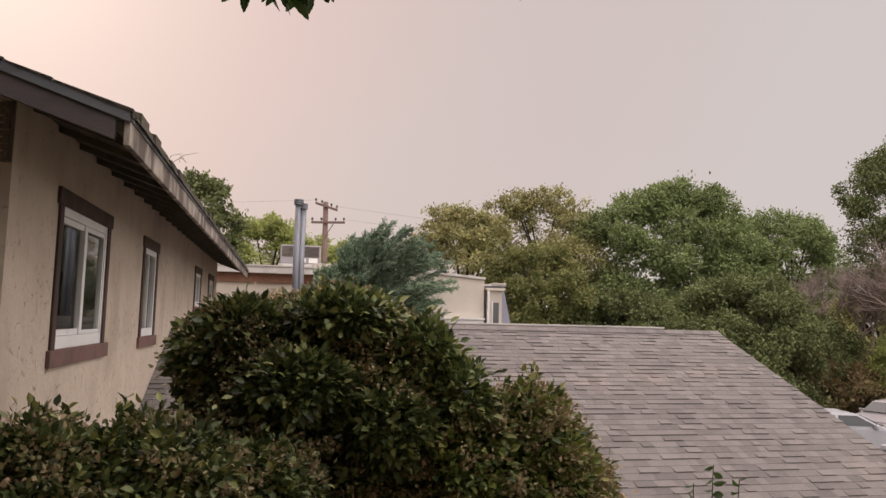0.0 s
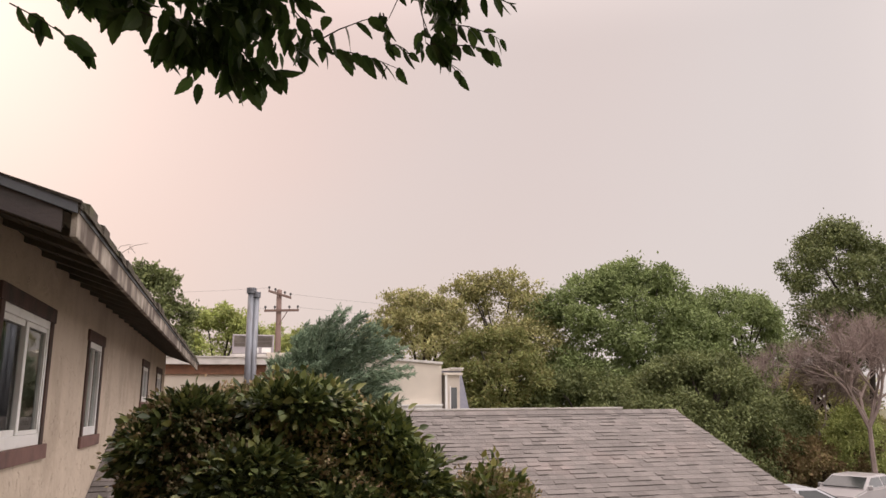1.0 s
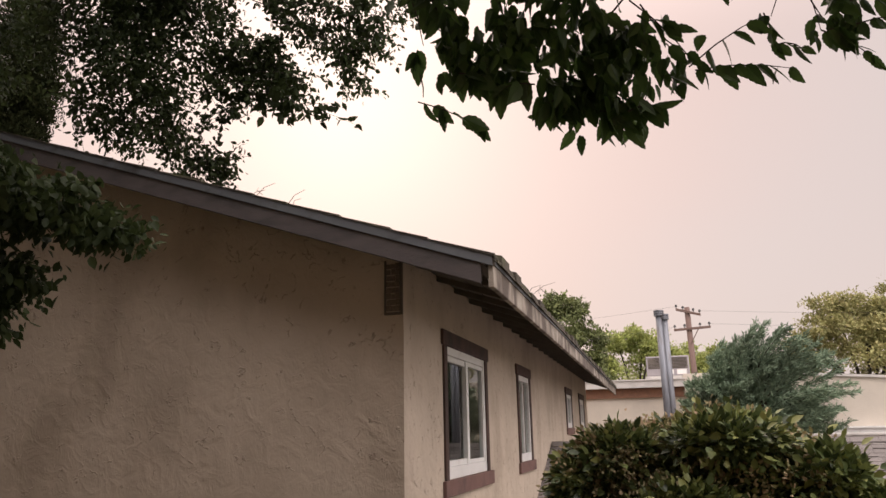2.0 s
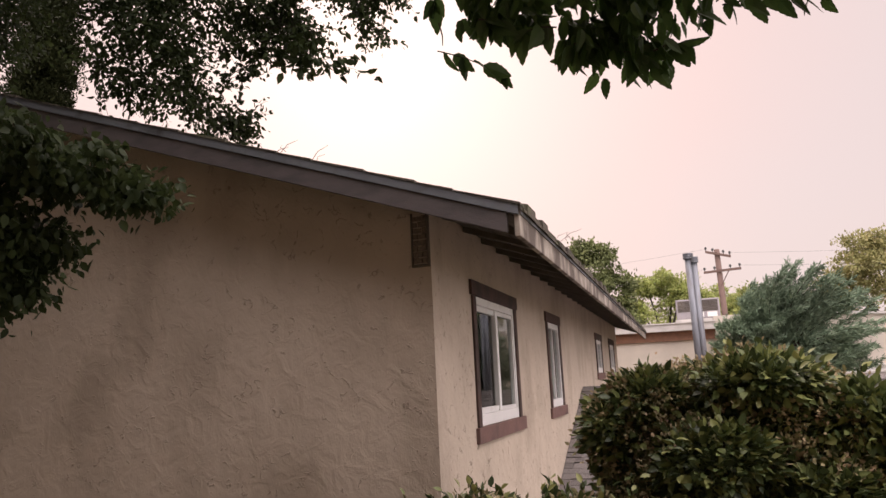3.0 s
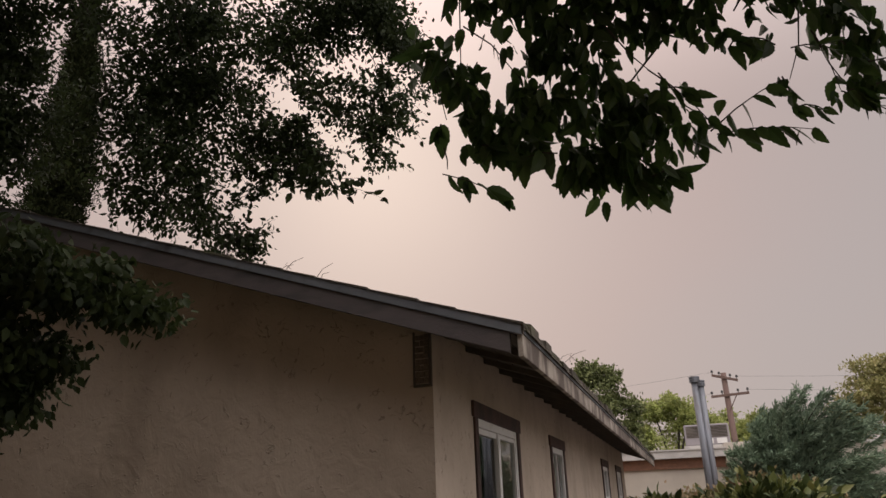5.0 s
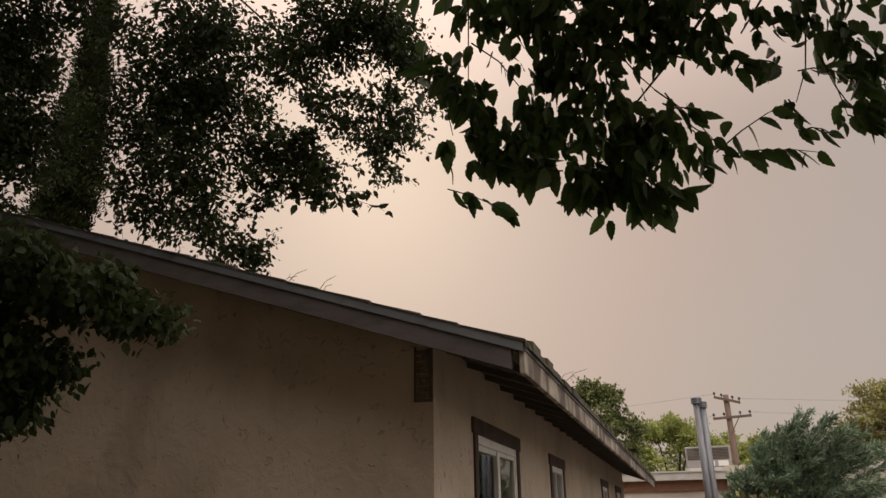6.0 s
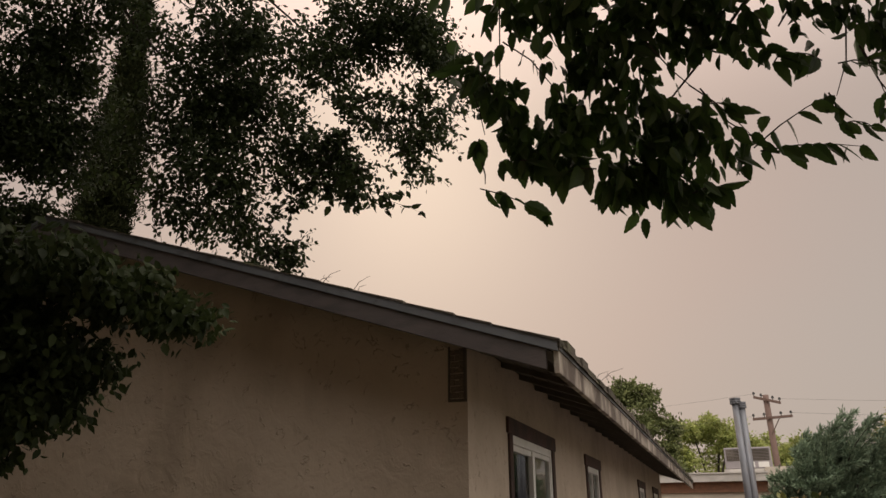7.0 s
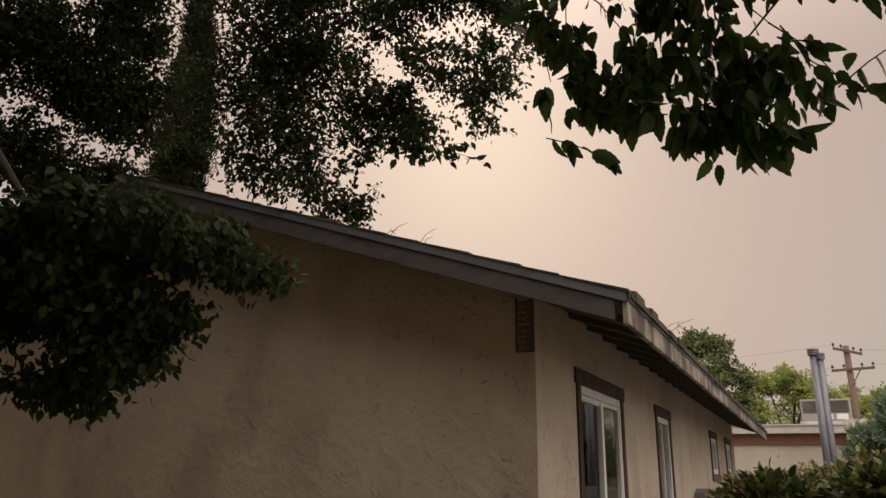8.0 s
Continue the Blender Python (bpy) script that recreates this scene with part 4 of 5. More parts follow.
def bare_tree(base, height, spread, seed):
    """A leafless tree: forking limbs down to fine twigs."""
    r = random.Random(seed)
    thing = empty("bare_tree", base, "bare brownish tree with dense fine twigs", "tree")
    twigs = bmesh.new()

    def grow(a, way, ln, rad, depth, target):
        b = a + way * ln
        tube(target, [a, a.lerp(b, 0.5) + Vector((r.uniform(-.06, .06), r.uniform(-.06, .06), 0)) * ln, b], [rad, rad * 0.85, rad * 0.65], 5 if depth < 3 else 3)
        if depth < 7:
            for _ in range(4 if depth in (0, 3, 4, 5) else 3):
                w = (way + Vector((r.uniform(-1, 1), r.uniform(-1, 1), r.uniform(-.5, .7))) * spread).normalized()
                grow(a.lerp(b, r.uniform(0.6, 1.0)), w, ln * r.uniform(0.6, 0.82), rad * 0.63, depth + 1, twigs if depth >= 1 else target)
    bm = bmesh.new()
    grow(Vector(base), Vector((0, 0, 1)), height * 0.3, 0.14, 0, bm)
    under(part("trunk", bm, DEAD), thing)
    under(part("twig_mass", twigs, DEAD), thing)


bare_tree((26.9, 26.2, GROUND), 10.6, 0.8, 5)
bare_tree((26.6, 29.6, GROUND), 7.8, 0.7, 9)

# tall narrow cypress beyond the house
rng_c = np.random.default_rng(7)
CX, CY = -14.45, 13.1
cyp = empty("cypress", (CX, CY, GROUND), "tall narrow dark cypress beyond the roof", "tree")
bm = bmesh.new()
tube(bm, [(CX, CY, GROUND), (CX, CY, 13.8)], [0.2, 0.02], 8)
under(part("trunk", bm, BARK), cyp)
masses = []
for z in np.arange(-2.5, 14.2, 0.45):
    wide = 0.74 * min(1.0, (14.7 - z) / 5.6) ** 0.8
    masses.append(((CX + 0.06 * math.sin(z * 2.3), CY, z), (wide, wide, 0.7), 0.3 + wide))
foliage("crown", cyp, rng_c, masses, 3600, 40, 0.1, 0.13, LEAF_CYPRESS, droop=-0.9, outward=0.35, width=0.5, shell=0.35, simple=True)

# blue-green juniper behind the shrubs
rng_j = np.random.default_rng(11)
jun = empty("juniper", (1.45, 11.0, GROUND / 1.72), "blue-green juniper with feathery swept branches", "juniper")
bm = bmesh.new()
tube(bm, [(1.45, 11.1, GROUND / 1.72), (1.4, 11.0, -1.5), (1.45, 10.9, 0.4)], [0.14, 0.11, 0.05], 8)
under(part("trunk", bm, BARK), jun)
pl, ax = [], []
rj = random.Random(3)
limbs = bmesh.new()
for k in range(110):
    # each plume rises from the heart of the bush and sweeps over to its tip, with short twigs on both sides
    tx = 0.42 + 2.1 * ((k * 0.618) % 1.0)
    crest = 1.32 - 0.85 * ((tx - 1.55) / 1.05) ** 2
    tip = Vector((tx, 10.85 + rj.uniform(-.45, .35), crest * (1.0 if k % 3 == 0 else rj.uniform(0.1, 0.95)) + rj.uniform(-.12, .14) - (0.3 if k % 3 == 2 else 0.0)))
    a = Vector((1.15 + 0.4 * (tx - 1.4) + rj.uniform(-.2, .1), 10.95, min(tip.z - 0.35, 0.35) + rj.uniform(-.25, .1)))
    bend = a.lerp(tip, 0.5) + Vector((-0.16 if tx > 0.9 else 0.1, rj.uniform(-.1, .1), 0.1 + rj.uniform(-.05, .08)))
    curve = [a.lerp(bend, q).lerp(bend.lerp(tip, q), q) for q in np.linspace(0, 1, 7)]
    tube(limbs, curve, [0.016, 0.014, 0.012, 0.009, 0.007, 0.004, 0.002], 4)
    for i in range(40):
        q = 0.12 + 0.88 * i / 39
        f_ = min(5, int(q * 6))
        c = curve[f_].lerp(curve[f_ + 1], q * 6 - f_)
        along = (curve[f_ + 1] - curve[f_]).normalized()
        out_way = (along * 1.0 + Vector((rj.uniform(-.4, .8), rj.uniform(-.8, .8), rj.uniform(-.45, .35)))).normalized()
        ln = (0.29 - 0.2 * q) * rj.uniform(0.6, 1.25)
        for j in range(13):
            pl.append(np.array(c + out_way * ln * j / 12) + rng_j.normal(size=3) * 0.011)
            ax.append(np.array(out_way) + rng_j.normal(size=3) * 0.38)
under(part("limb_mass", limbs, BARK), jun)
foliage("feathery_crown", jun, rng_j, [((1.3, 11.1, 0.35), (0.55, 0.3, 0.3), 2.0), ((1.8, 11.1, 0.2), (0.45, 0.3, 0.25), 1.4), ((1.4, 11.1, -0.4), (0.85, 0.4, 0.6), 1.6)], 260, 40, 0.05, 0.1, LEAF_CEDAR, droop=-0.3, outward=0.9, width=0.32, shell=0.3, simple=True)
pl, ax = np.array(pl), np.array(ax)
tagged(under(new("needles", leaf_mesh("needles", pl, ax, 0.045 + 0.045 * rng_j.random(len(pl)), rng_j, 0.45, LEAF_CEDAR, None, True)), jun), kind="stuff")


# it stands beyond the garage, 1.72 times as far and as large
jun.location, jun.scale = jun.location * 1.72, (1.72, 1.72, 1.72)


# ---- shrubs in front ----
def shrub(label, base, masses, clumps, leaves, seed, size=0.07, seeds=400, mat=LEAF_HEDGE):
    """A dense leafy shrub: stems from the ground, glossy leaves, dry flower heads."""
    rng = np.random.default_rng(seed)
    r = random.Random(seed)
    thing = empty("shrub", base, label, "shrub", "shrubs in front of the houses")
    for c, rad, _ in masses:
        for _k in range(5):
            bm = bmesh.new()
            e = Vector(c) + Vector((r.uniform(-.6, .6) * rad[0], r.uniform(-.6, .6) * rad[1], r.uniform(0.2, .75) * rad[2]))
            b = Vector(base) + Vector((r.uniform(-.25, .25), r.uniform(-.2, .2), 0))
            tube(bm, [b, b.lerp(e, 0.5) + Vector((r.uniform(-.1, .1), r.uniform(-.1, .1), 0)), e], [0.03, 0.022, 0.006], 6)
            under(part("stem", bm, BARK), thing)
    foliage("leaves", thing, rng, masses, clumps, leaves, 0.036, size, mat, droop=0.05, outward=0.35, width=1.0, shell=0.55, flat=0.35, rosette=0.75, up=0.75)
    for _k in range(16):
        c, rad, _w = masses[r.randrange(2)]
        a = r.uniform(0, 2 * math.pi)
        s0 = Vector((c[0] + 0.7 * rad[0] * math.cos(a) * r.random(), c[1] + 0.7 * rad[1] * math.sin(a) * r.random(), c[2] + rad[2] * 0.72))
        s1 = s0 + Vector((r.uniform(-.05, .05), r.uniform(-.05, .05), r.uniform(0.2, 0.34) * min(rad[2] / 0.6, 0.85)))
        bm = bmesh.new()
        tube(bm, [s0, s1], [0.004, 0.002], 4)
        shoot = under(part("shoot", bm, BARK), thing)
        at_ = np.array([s0.lerp(s1, q) for q in np.linspace(0.3, 1, 9)])
        wy = 0.6 * rng.normal(size=at_.shape) + np.array([0, 0, 0.6])
        lv = new("shoot_leaves", leaf_mesh("shoot_leaves", at_, wy, size * (0.8 + 0.4 * rng.random(9)), rng, 1.0, mat))
        lv.parent = shoot
        tagged(lv, kind="stuff")
    p, way, _ = clumped(rng, masses[:6], int(1.1 * seeds), 34, 0.034, 1.07)
    tagged(under(new("blossom", leaf_mesh("blossom", p, way + rng.normal(size=way.shape), 0.022 + 0.016 * rng.random(len(p)), rng, 1.0, LEAF_SEED)), thing), kind="stuff")
    return thing


shrub("tall dense shrub with glossy green leaves and dry flower heads", (0.3, 4.7, GROUND),
      [((0.16, 4.6, -0.70), (0.68, 0.7, 0.80), 3.0), ((0.62, 4.45, -0.62), (0.42, 0.5, 0.66), 1.6), ((-0.13, 4.5, -0.62), (0.37, 0.5, 0.62), 1.4), ((0.35, 4.5, -0.35), (0.48, 0.45, 0.5), 1.0), ((-0.36, 4.4, -0.24), (0.2, 0.3, 0.22), 0.5), ((-0.22, 4.3, -0.06), (0.2, 0.2, 0.11), 0.3), ((0.36, 4.25, 0.01), (0.3, 0.25, 0.11), 0.4), ((0.82, 4.2, -0.2), (0.2, 0.2, 0.15), 0.35), ((1.02, 4.15, -0.46), (0.18, 0.2, 0.2), 0.35), ((0.1, 4.0, -0.4), (0.3, 0.2, 0.2), 0.4), ((0.6, 4.0, -0.6), (0.25, 0.2, 0.2), 0.35), ((-0.2, 4.05, -0.85), (0.25, 0.2, 0.2), 0.35),
       ((0.3, 4.6, -1.9), (1.0, 0.75, 1.0), 2.0), ((0.3, 4.6, -3.2), (0.9, 0.7, 1.0), 1.0)], 4000, 17, 21, 0.061, 1000)
shrub("lower shrub with upright shoots before the stucco wall", (-0.6, 3.4, GROUND),
      [((-0.95, 3.3, -0.80), (0.34, 0.35, 0.34), 1.3), ((-0.52, 3.4, -0.84), (0.40, 0.38, 0.36), 1.4), ((-0.1, 3.75, -0.92), (0.34, 0.35, 0.32), 1.0), ((-1.3, 3.2, -0.86), (0.3, 0.35, 0.34), 0.9), ((-0.6, 3.4, -1.6), (0.6, 0.45, 0.7), 1.2), ((-0.6, 3.4, -3.0), (0.6, 0.45, 1.0), 0.8)], 2500, 17, 22, 0.05)
shrub("rounded shrub beside the garage roof with yellowing tips", (1.5, 4.3, GROUND),
      [((1.5, 4.3, -0.92), (0.36, 0.4, 0.5), 1.5), ((1.62, 4.25, -1.15), (0.4, 0.42, 0.45), 1.5), ((1.1, 4.2, -0.95), (0.35, 0.4, 0.45), 1.0), ((1.4, 4.3, -2.2), (0.6, 0.5, 1.0), 1.0), ((1.4, 4.3, -3.3), (0.5, 0.5, 0.9), 0.6)], 1900, 17, 23, 0.06, 900, LEAF_BUSH)


# ---- leafy sprays and the trees that reach over the view ----
def spray(a, b, n, size, rng, sag=0.05, alt=0.35):
    """A twig from a to b with alternate hanging leaves: twig points, leaf starts, leaf ways, leaf lengths."""
    a, b = np.array(a, float), np.array(b, float)
    way = (b - a) / np.linalg.norm(b - a)
    pts = [a + (b - a) * q - np.array([0, 0, -sag * math.sin(math.pi * q)]) for q in (0, 0.35, 0.7, 1.0)]
    across = np.cross(way, (0, 1, 0))
    across = across / (np.linalg.norm(across) + 1e-6)
    starts, ways, sizes = [], [], []
    for k in range(n):
        q = (k + 0.6) / n
        c = a + (b - a) * q + np.array([0, 0, sag * math.sin(math.pi * q)])
        starts.append(c)
        ways.append(0.4 * way + (alt if k % 2 else -alt) * across + np.array([0, 0, -0.65]) + 0.25 * rng.normal(size=3))
        sizes.append(size * (0.75 + 0.45 * rng.random()) * (0.75 if k == n - 1 else 1))
    return pts, starts, ways, sizes


def placed(m, points):
    return [tuple(m @ Vector(p)) for p in points]


# the broad-leaved tree close overhead: masses of leaves as across, up, half width, half height, share
NEAR = pose(-0.672, 2.063, 0.905, 21.2, 0.5, 18.6)
rng_n = np.random.default_rng(31)
near_tree = empty("mulberry_tree", (3.7, 1.2, GROUND), "broad-leaved tree whose branches hang over the view", "tree")
bm = bmesh.new()
tube(bm, [(3.7, 1.2, GROUND), (3.7, 1.2, -0.5), (3.5, 1.3, 2.6), (2.6, 2.0, 3.4), (1.6, 2.6, 3.4)], [0.2, 0.17, 0.14, 0.1, 0.07], 12)
under(part("trunk", bm, BARK, smooth=True), near_tree)
HANGING = [(0.01, 0.59, 0.04, 0.08, 0.7), (0.10, 0.49, 0.05, 0.06, 0.7), (0.15, 0.42, 0.04, 0.06, 0.4), (0.18, 0.33, 0.05, 0.07, 0.6), (0.41, 0.62, 0.08, 0.11, 1.6), (0.32, 0.45, 0.09, 0.07, 1.6), (0.30, 0.33, 0.10, 0.07, 1.4), (0.49, 0.40, 0.06, 0.03, 0.5), (0.56, 0.50, 0.04, 0.09, 0.8), (0.60, 0.40, 0.09, 0.09, 1.6), (0.71, 0.39, 0.08, 0.10, 1.5), (0.50, 0.27, 0.09, 0.03, 0.8), (0.49, 0.21, 0.06, 0.04, 0.6), (0.63, 0.24, 0.09, 0.07, 1.3), (0.69, 0.18, 0.05, 0.03, 0.5), (0.81, 0.33, 0.06, 0.06, 0.6), (1.41, 0.62, 0.06, 0.08, 0.7), (1.43, 0.47, 0.03, 0.04, 0.25)]
HIGHER = [(0.32, 0.79, 0.14, 0.09, 2), (0.21, 0.66, 0.05, 0.07, 0.6), (0.13, 0.80, 0.06, 0.05, 0.4), (0.53, 0.64, 0.08, 0.11, 1.5), (0.61, 0.79, 0.13, 0.08, 1.8), (0.76, 0.76, 0.13, 0.11, 2.2), (0.88, 0.65, 0.08, 0.05, 1), (0.97, 0.76, 0.10, 0.09, 1.3), (1.11, 0.77, 0.09, 0.06, 0.8), (1.12, 0.65, 0.05, 0.03, 0.4), (1.24, 0.81, 0.11, 0.06, 0.9), (1.32, 0.72, 0.08, 0.06, 0.9)]
# leafy twigs, from and to, with the number of leaves, and bare twigs through three points
SPRAYS = [(0.68, 0.51, 0.90, 0.32, 2), (0.90, 0.30, 1.22, 0.31, 8), (0.88, 0.31, 1.11, 0.47, 5), (1.11, 0.48, 1.15, 0.38, 3), (1.15, 0.38, 1.25, 0.37, 3), (0.69, 0.17, 0.81, 0.18, 4), (0.79, 0.28, 0.86, 0.25, 3), (0.50, 0.21, 0.41, 0.17, 4), (0.39, 0.25, 0.26, 0.22, 6), (0.60, 0.17, 0.71, 0.12, 6), (0.74, 0.45, 0.83, 0.42, 3), (0.94, 0.57, 0.98, 0.60, 4), (1.09, 0.58, 0.98, 0.60, 5), (1.32, 0.43, 1.39, 0.41, 5), (0.08, 0.47, 0.02, 0.56, 4), (0.15, 0.28, 0.21, 0.24, 4)]
BACK_SPRAYS = [(0.03, 0.24, 0.30, 0.13, 6), (0.03, 0.44, 0.02, 0.39, 4), (0.18, 0.36, 0.26, 0.29, 4), (0.09, 0.58, 0.01, 0.69, 4)]
SIDE_SPRAYS = [(1.30, 0.43, 1.50, 0.33, 8), (1.38, 0.52, 1.63, 0.53, 8), (1.41, 0.45, 1.62, 0.47, 6), (1.49, 0.65, 1.64, 0.67, 5), (1.30, 0.59, 1.38, 0.48, 8), (1.14, 0.57, 1.28, 0.56, 5), (1.21, 0.62, 1.30, 0.43, 1)]
BARE = [(0.09, 0.88, 0.09, 0.70, 0.09, 0.48), (0.10, 0.67, 0.19, 0.61, 0.28, 0.50), (1.23, 0.64, 1.29, 0.53, 1.36, 0.44), (1.19, 0.70, 1.19, 0.59, 1.16, 0.48), (0.51, 0.72, 0.64, 0.57, 0.71, 0.51), (0.73, 0.51, 0.82, 0.40, 0.93, 0.33), (-0.01, 0.54, 0.02, 0.46, 0.04, 0.37), (0.03, 0.28, 0.04, 0.24, 0.04, 0.21), (0.41, 0.37, 0.43, 0.41, 0.45, 0.46)]
singles = []
for deep, size, rows in ((0, 0.09, SPRAYS), (0.6, 0.112, BACK_SPRAYS), (0, 0.07, SIDE_SPRAYS)):
    for x0, z0, x1, z1, n in rows:
        pts, st, wy, sz = spray((x0, deep, z0), (x1, deep, z1), n + 1, size, rng_n, 0.015, 0.22)
        bm = bmesh.new()
        tube(bm, placed(NEAR, pts), [0.0028, 0.0024, 0.0018, 0.001], 5)
        under(part("twig", bm, BARK), near_tree)
        singles += list(zip(placed(NEAR, st), wy, sz))
for x0, z0, x1, z1, x2, z2 in BARE:
    bm = bmesh.new()
    tube(bm, placed(NEAR, [(x0, 0.05, z0), (x1, 0.05, z1), (x2, 0.05, z2)]), [0.003, 0.0024, 0.0014], 5)
    under(part("twig", bm, BARK), near_tree)
N_MASSES = [((x, 0.1, z), (a, 0.13, b), w) for x, z, a, b, w in HANGING + [(*q[:4], q[4] * (0.4 if q[0] > 0.85 else 0.8)) for q in HIGHER]]
p, way, _ = clumped(rng_n, N_MASSES, 400, 5, 0.03, 0.1)
order = rng_n.permutation(len(p))
p = p[order]
p = np.array(placed(NEAR, p))
way = 0.36 * rng_n.normal(size=way.shape) + np.array([0, 0, -0.85])
singles += [(tuple(q), w, 0.076 * (0.65 + 0.5 * rng_n.random())) for q, w in zip(p[:120], way[:120])]
mass = under(new("leaf_mass", leaf_mesh("leaf_mass", p[120:], way[120:], 0.076 * (0.65 + 0.5 * rng_n.random(len(p) - 120)), rng_n, 1.0, LEAF_NEAR_MASS, None, False, SERRATED)), near_tree)
tagged(mass, kind="stuff")
# the last mass hangs out of view, added to shade the low shrub and wall
TOP_MASSES = [((0.65, 0.2, 1.18), (0.75, 0.35, 0.2), 1.0), ((1.6, 0.2, 1.2), (0.4, 0.35, 0.24), 0.6), ((1.15, 0.4, 1.6), (1.0, 0.8, 0.42), 1.5), ((-0.4, -0.6, 3.0), (1.2, 0.9, 0.5), 1.6)]
p, way, _ = clumped(rng_n, [(tuple(NEAR @ Vector(c)), r, w) for c, r, w in TOP_MASSES], 520, 10, 0.08, 0.3)
tagged(under(new("crown", leaf_mesh("crown", p, 0.5 * rng_n.normal(size=p.shape) + np.array([0, 0, -0.7]), 0.1 * (0.75 + 0.5 * rng_n.random(len(p))), rng_n, 1.1, LEAF_NEAR_MASS)), near_tree), kind="stuff")
for a, b, c, r in (((1.6, 2.6, 3.4), (0.9, 2.5, 2.6), NEAR @ Vector((1.0, 0.1, 0.72)), 0.024), ((1.6, 2.6, 3.4), (0.7, 2.5, 2.4), NEAR @ Vector((0.58, 0.1, 0.4)), 0.02), ((1.6, 2.6, 3.4), (0.2, 2.4, 2.6), NEAR @ Vector((0.3, 0.1, 0.7)), 0.018)):
    bm = bmesh.new()
    a, b, c = Vector(a), Vector(b), Vector(c)
    side_way = Vector((0.12, 0, 0.1))
    tube(bm, [a, a.lerp(b, 0.5) + side_way, b, b.lerp(c, 0.35) - side_way * 0.5, b.lerp(c, 0.7) + side_way * 0.2, c], [r * 1.1, r * 0.8, r * 0.6, r * 0.4, r * 0.25, r * 0.12], 7)
    under(part("limb", bm, BARK, smooth=True), near_tree)
blade = bpy.data.meshes.new("leaf")
blade.from_pydata([tuple(v) for v in SERRATED[0]], [], [tuple(int(k) for k in f) for f in SERRATED[1]])
blade.materials.append(LEAF_NEAR)
for q, w, s in singles:
    ob = new("leaf", blade)
    v = Vector(w).normalized()
    u = v.cross(Vector(rng_n.normal(size=3))).normalized()
    m = Matrix((u, v, u.cross(v))).transposed().to_4x4()
    ob.matrix_world = Matrix.Translation(q) @ m @ Matrix.Diagonal((s, s, s, 1))
    ob.parent = near_tree
    ob.matrix_parent_inverse = Matrix.Translation(near_tree.location).inverted()

# the small-leaved tree beside and over the house
LEFT = pose(-3.352, 6.711, 2.922, 20.8, -1.6, 26.6)
rng_l = np.random.default_rng(33)
left_tree = empty("elm_tree", (-6.6, 2.2, GROUND), "large small-leaved tree reaching over the house roof", "tree")
bm = bmesh.new()
tube(bm, [(-6.6, 2.2, GROUND), (-6.65, 2.2, 0), (-6.7, 2.4, 4.0), (-6.3, 3.2, 7.4)], [0.34, 0.28, 0.22, 0.13], 12)
under(part("trunk", bm, BARK, smooth=True), left_tree)
OVER_ROOF = [(0.63, 2.50, 0.26, 0.4, 1.0), (0.88, 2.1, 0.2, 0.32, 0.4), (0.56, 1.55, 0.2, 0.2, 0.22), (-1.60, 2.37, 0.71, 0.58, 3), (-1.99, 1.64, 0.36, 0.71, 2.2), (-1.40, 1.65, 0.55, 0.52, 2.2), (-0.88, 1.16, 0.39, 0.26, 1.0), (-1.73, 0.92, 0.49, 0.39, 1.6), (-2.12, 0.46, 0.26, 0.29, 0.9), (-1.47, 0.43, 0.29, 0.16, 0.45), (-1.30, 0.06, 0.29, 0.12, 0.4), (-0.61, 2.24, 0.39, 0.39, 1.3), (-0.16, 2.57, 0.39, 0.32, 1.2), (0.34, 2.64, 0.29, 0.26, 0.8), (0.04, 1.58, 0.32, 0.19, 0.3), (0.40, 1.16, 0.19, 0.14, 0.14), (-0.45, 1.02, 0.29, 0.16, 0.5)]
BESIDE = [(-3.36, 1.4, 0.26, 0.95, 1.3), (-3.56, 2.29, 0.36, 0.65, 1.7), (-4.14, 1.57, 0.71, 0.71, 2.6), (-4.79, 2.09, 0.52, 0.78, 2.2), (-3.72, 1.08, 0.39, 0.39, 1.2), (-4.73, 0.66, 0.52, 0.45, 1.2), (-4.14, 0.27, 0.97, 0.26, 1.6), (-2.97, 2.69, 0.39, 0.26, 0.5), (-2.51, 2.50, 0.19, 0.26, 0.4), (-2.38, 1.25, 0.12, 0.97, 0.5), (-5.90, 1.89, 0.78, 1.43, 2.5), (-2.52, 3.67, 2.60, 0.58, 3.5), (0.11, 3.56, 1.30, 0.52, 1.4)]
L_MASSES = [((x, 0.4, z), (a, 0.7, b), w) for x, z, a, b, w in [(*q[:4], q[4] * (1.3 if q[0] > -0.7 else 0.9)) for q in OVER_ROOF] + [(*q[:4], 1.75 * q[4]) for q in BESIDE]]
world_l = [(tuple(LEFT @ Vector(c)), r, w) for c, r, w in L_MASSES]
foliage("crown", left_tree, rng_l, world_l, 3500, 24, 0.085, 0.064, LEAF_LEFT, droop=0.6, outward=0.2, width=0.95, shell=0.1)
# extra elm foliage out of view, added to shade the gable wall's left part
SHADE_MASSES = [((-4.5, 1.2, 6.3), (1.8, 1.7, 0.8), 2.0), ((-2.9, 0.4, 5.9), (1.5, 1.3, 0.6), 1.2), ((-8.3, 2.4, 4.0), (1.6, 1.6, 1.8), 1.6), ((-8.6, 0.6, 1.6), (1.6, 1.8, 2.4), 1.8), ((-6.6, 0.0, 6.2), (2.0, 1.6, 0.8), 1.8), ((-6.8, 2.2, 6.9), (1.6, 1.2, 0.6), 1.2)]
foliage("upper_crown", left_tree, rng_l, SHADE_MASSES, 7000, 18, 0.2, 0.18, LEAF_LEFT, droop=0.8, outward=0.3, shell=0.2)
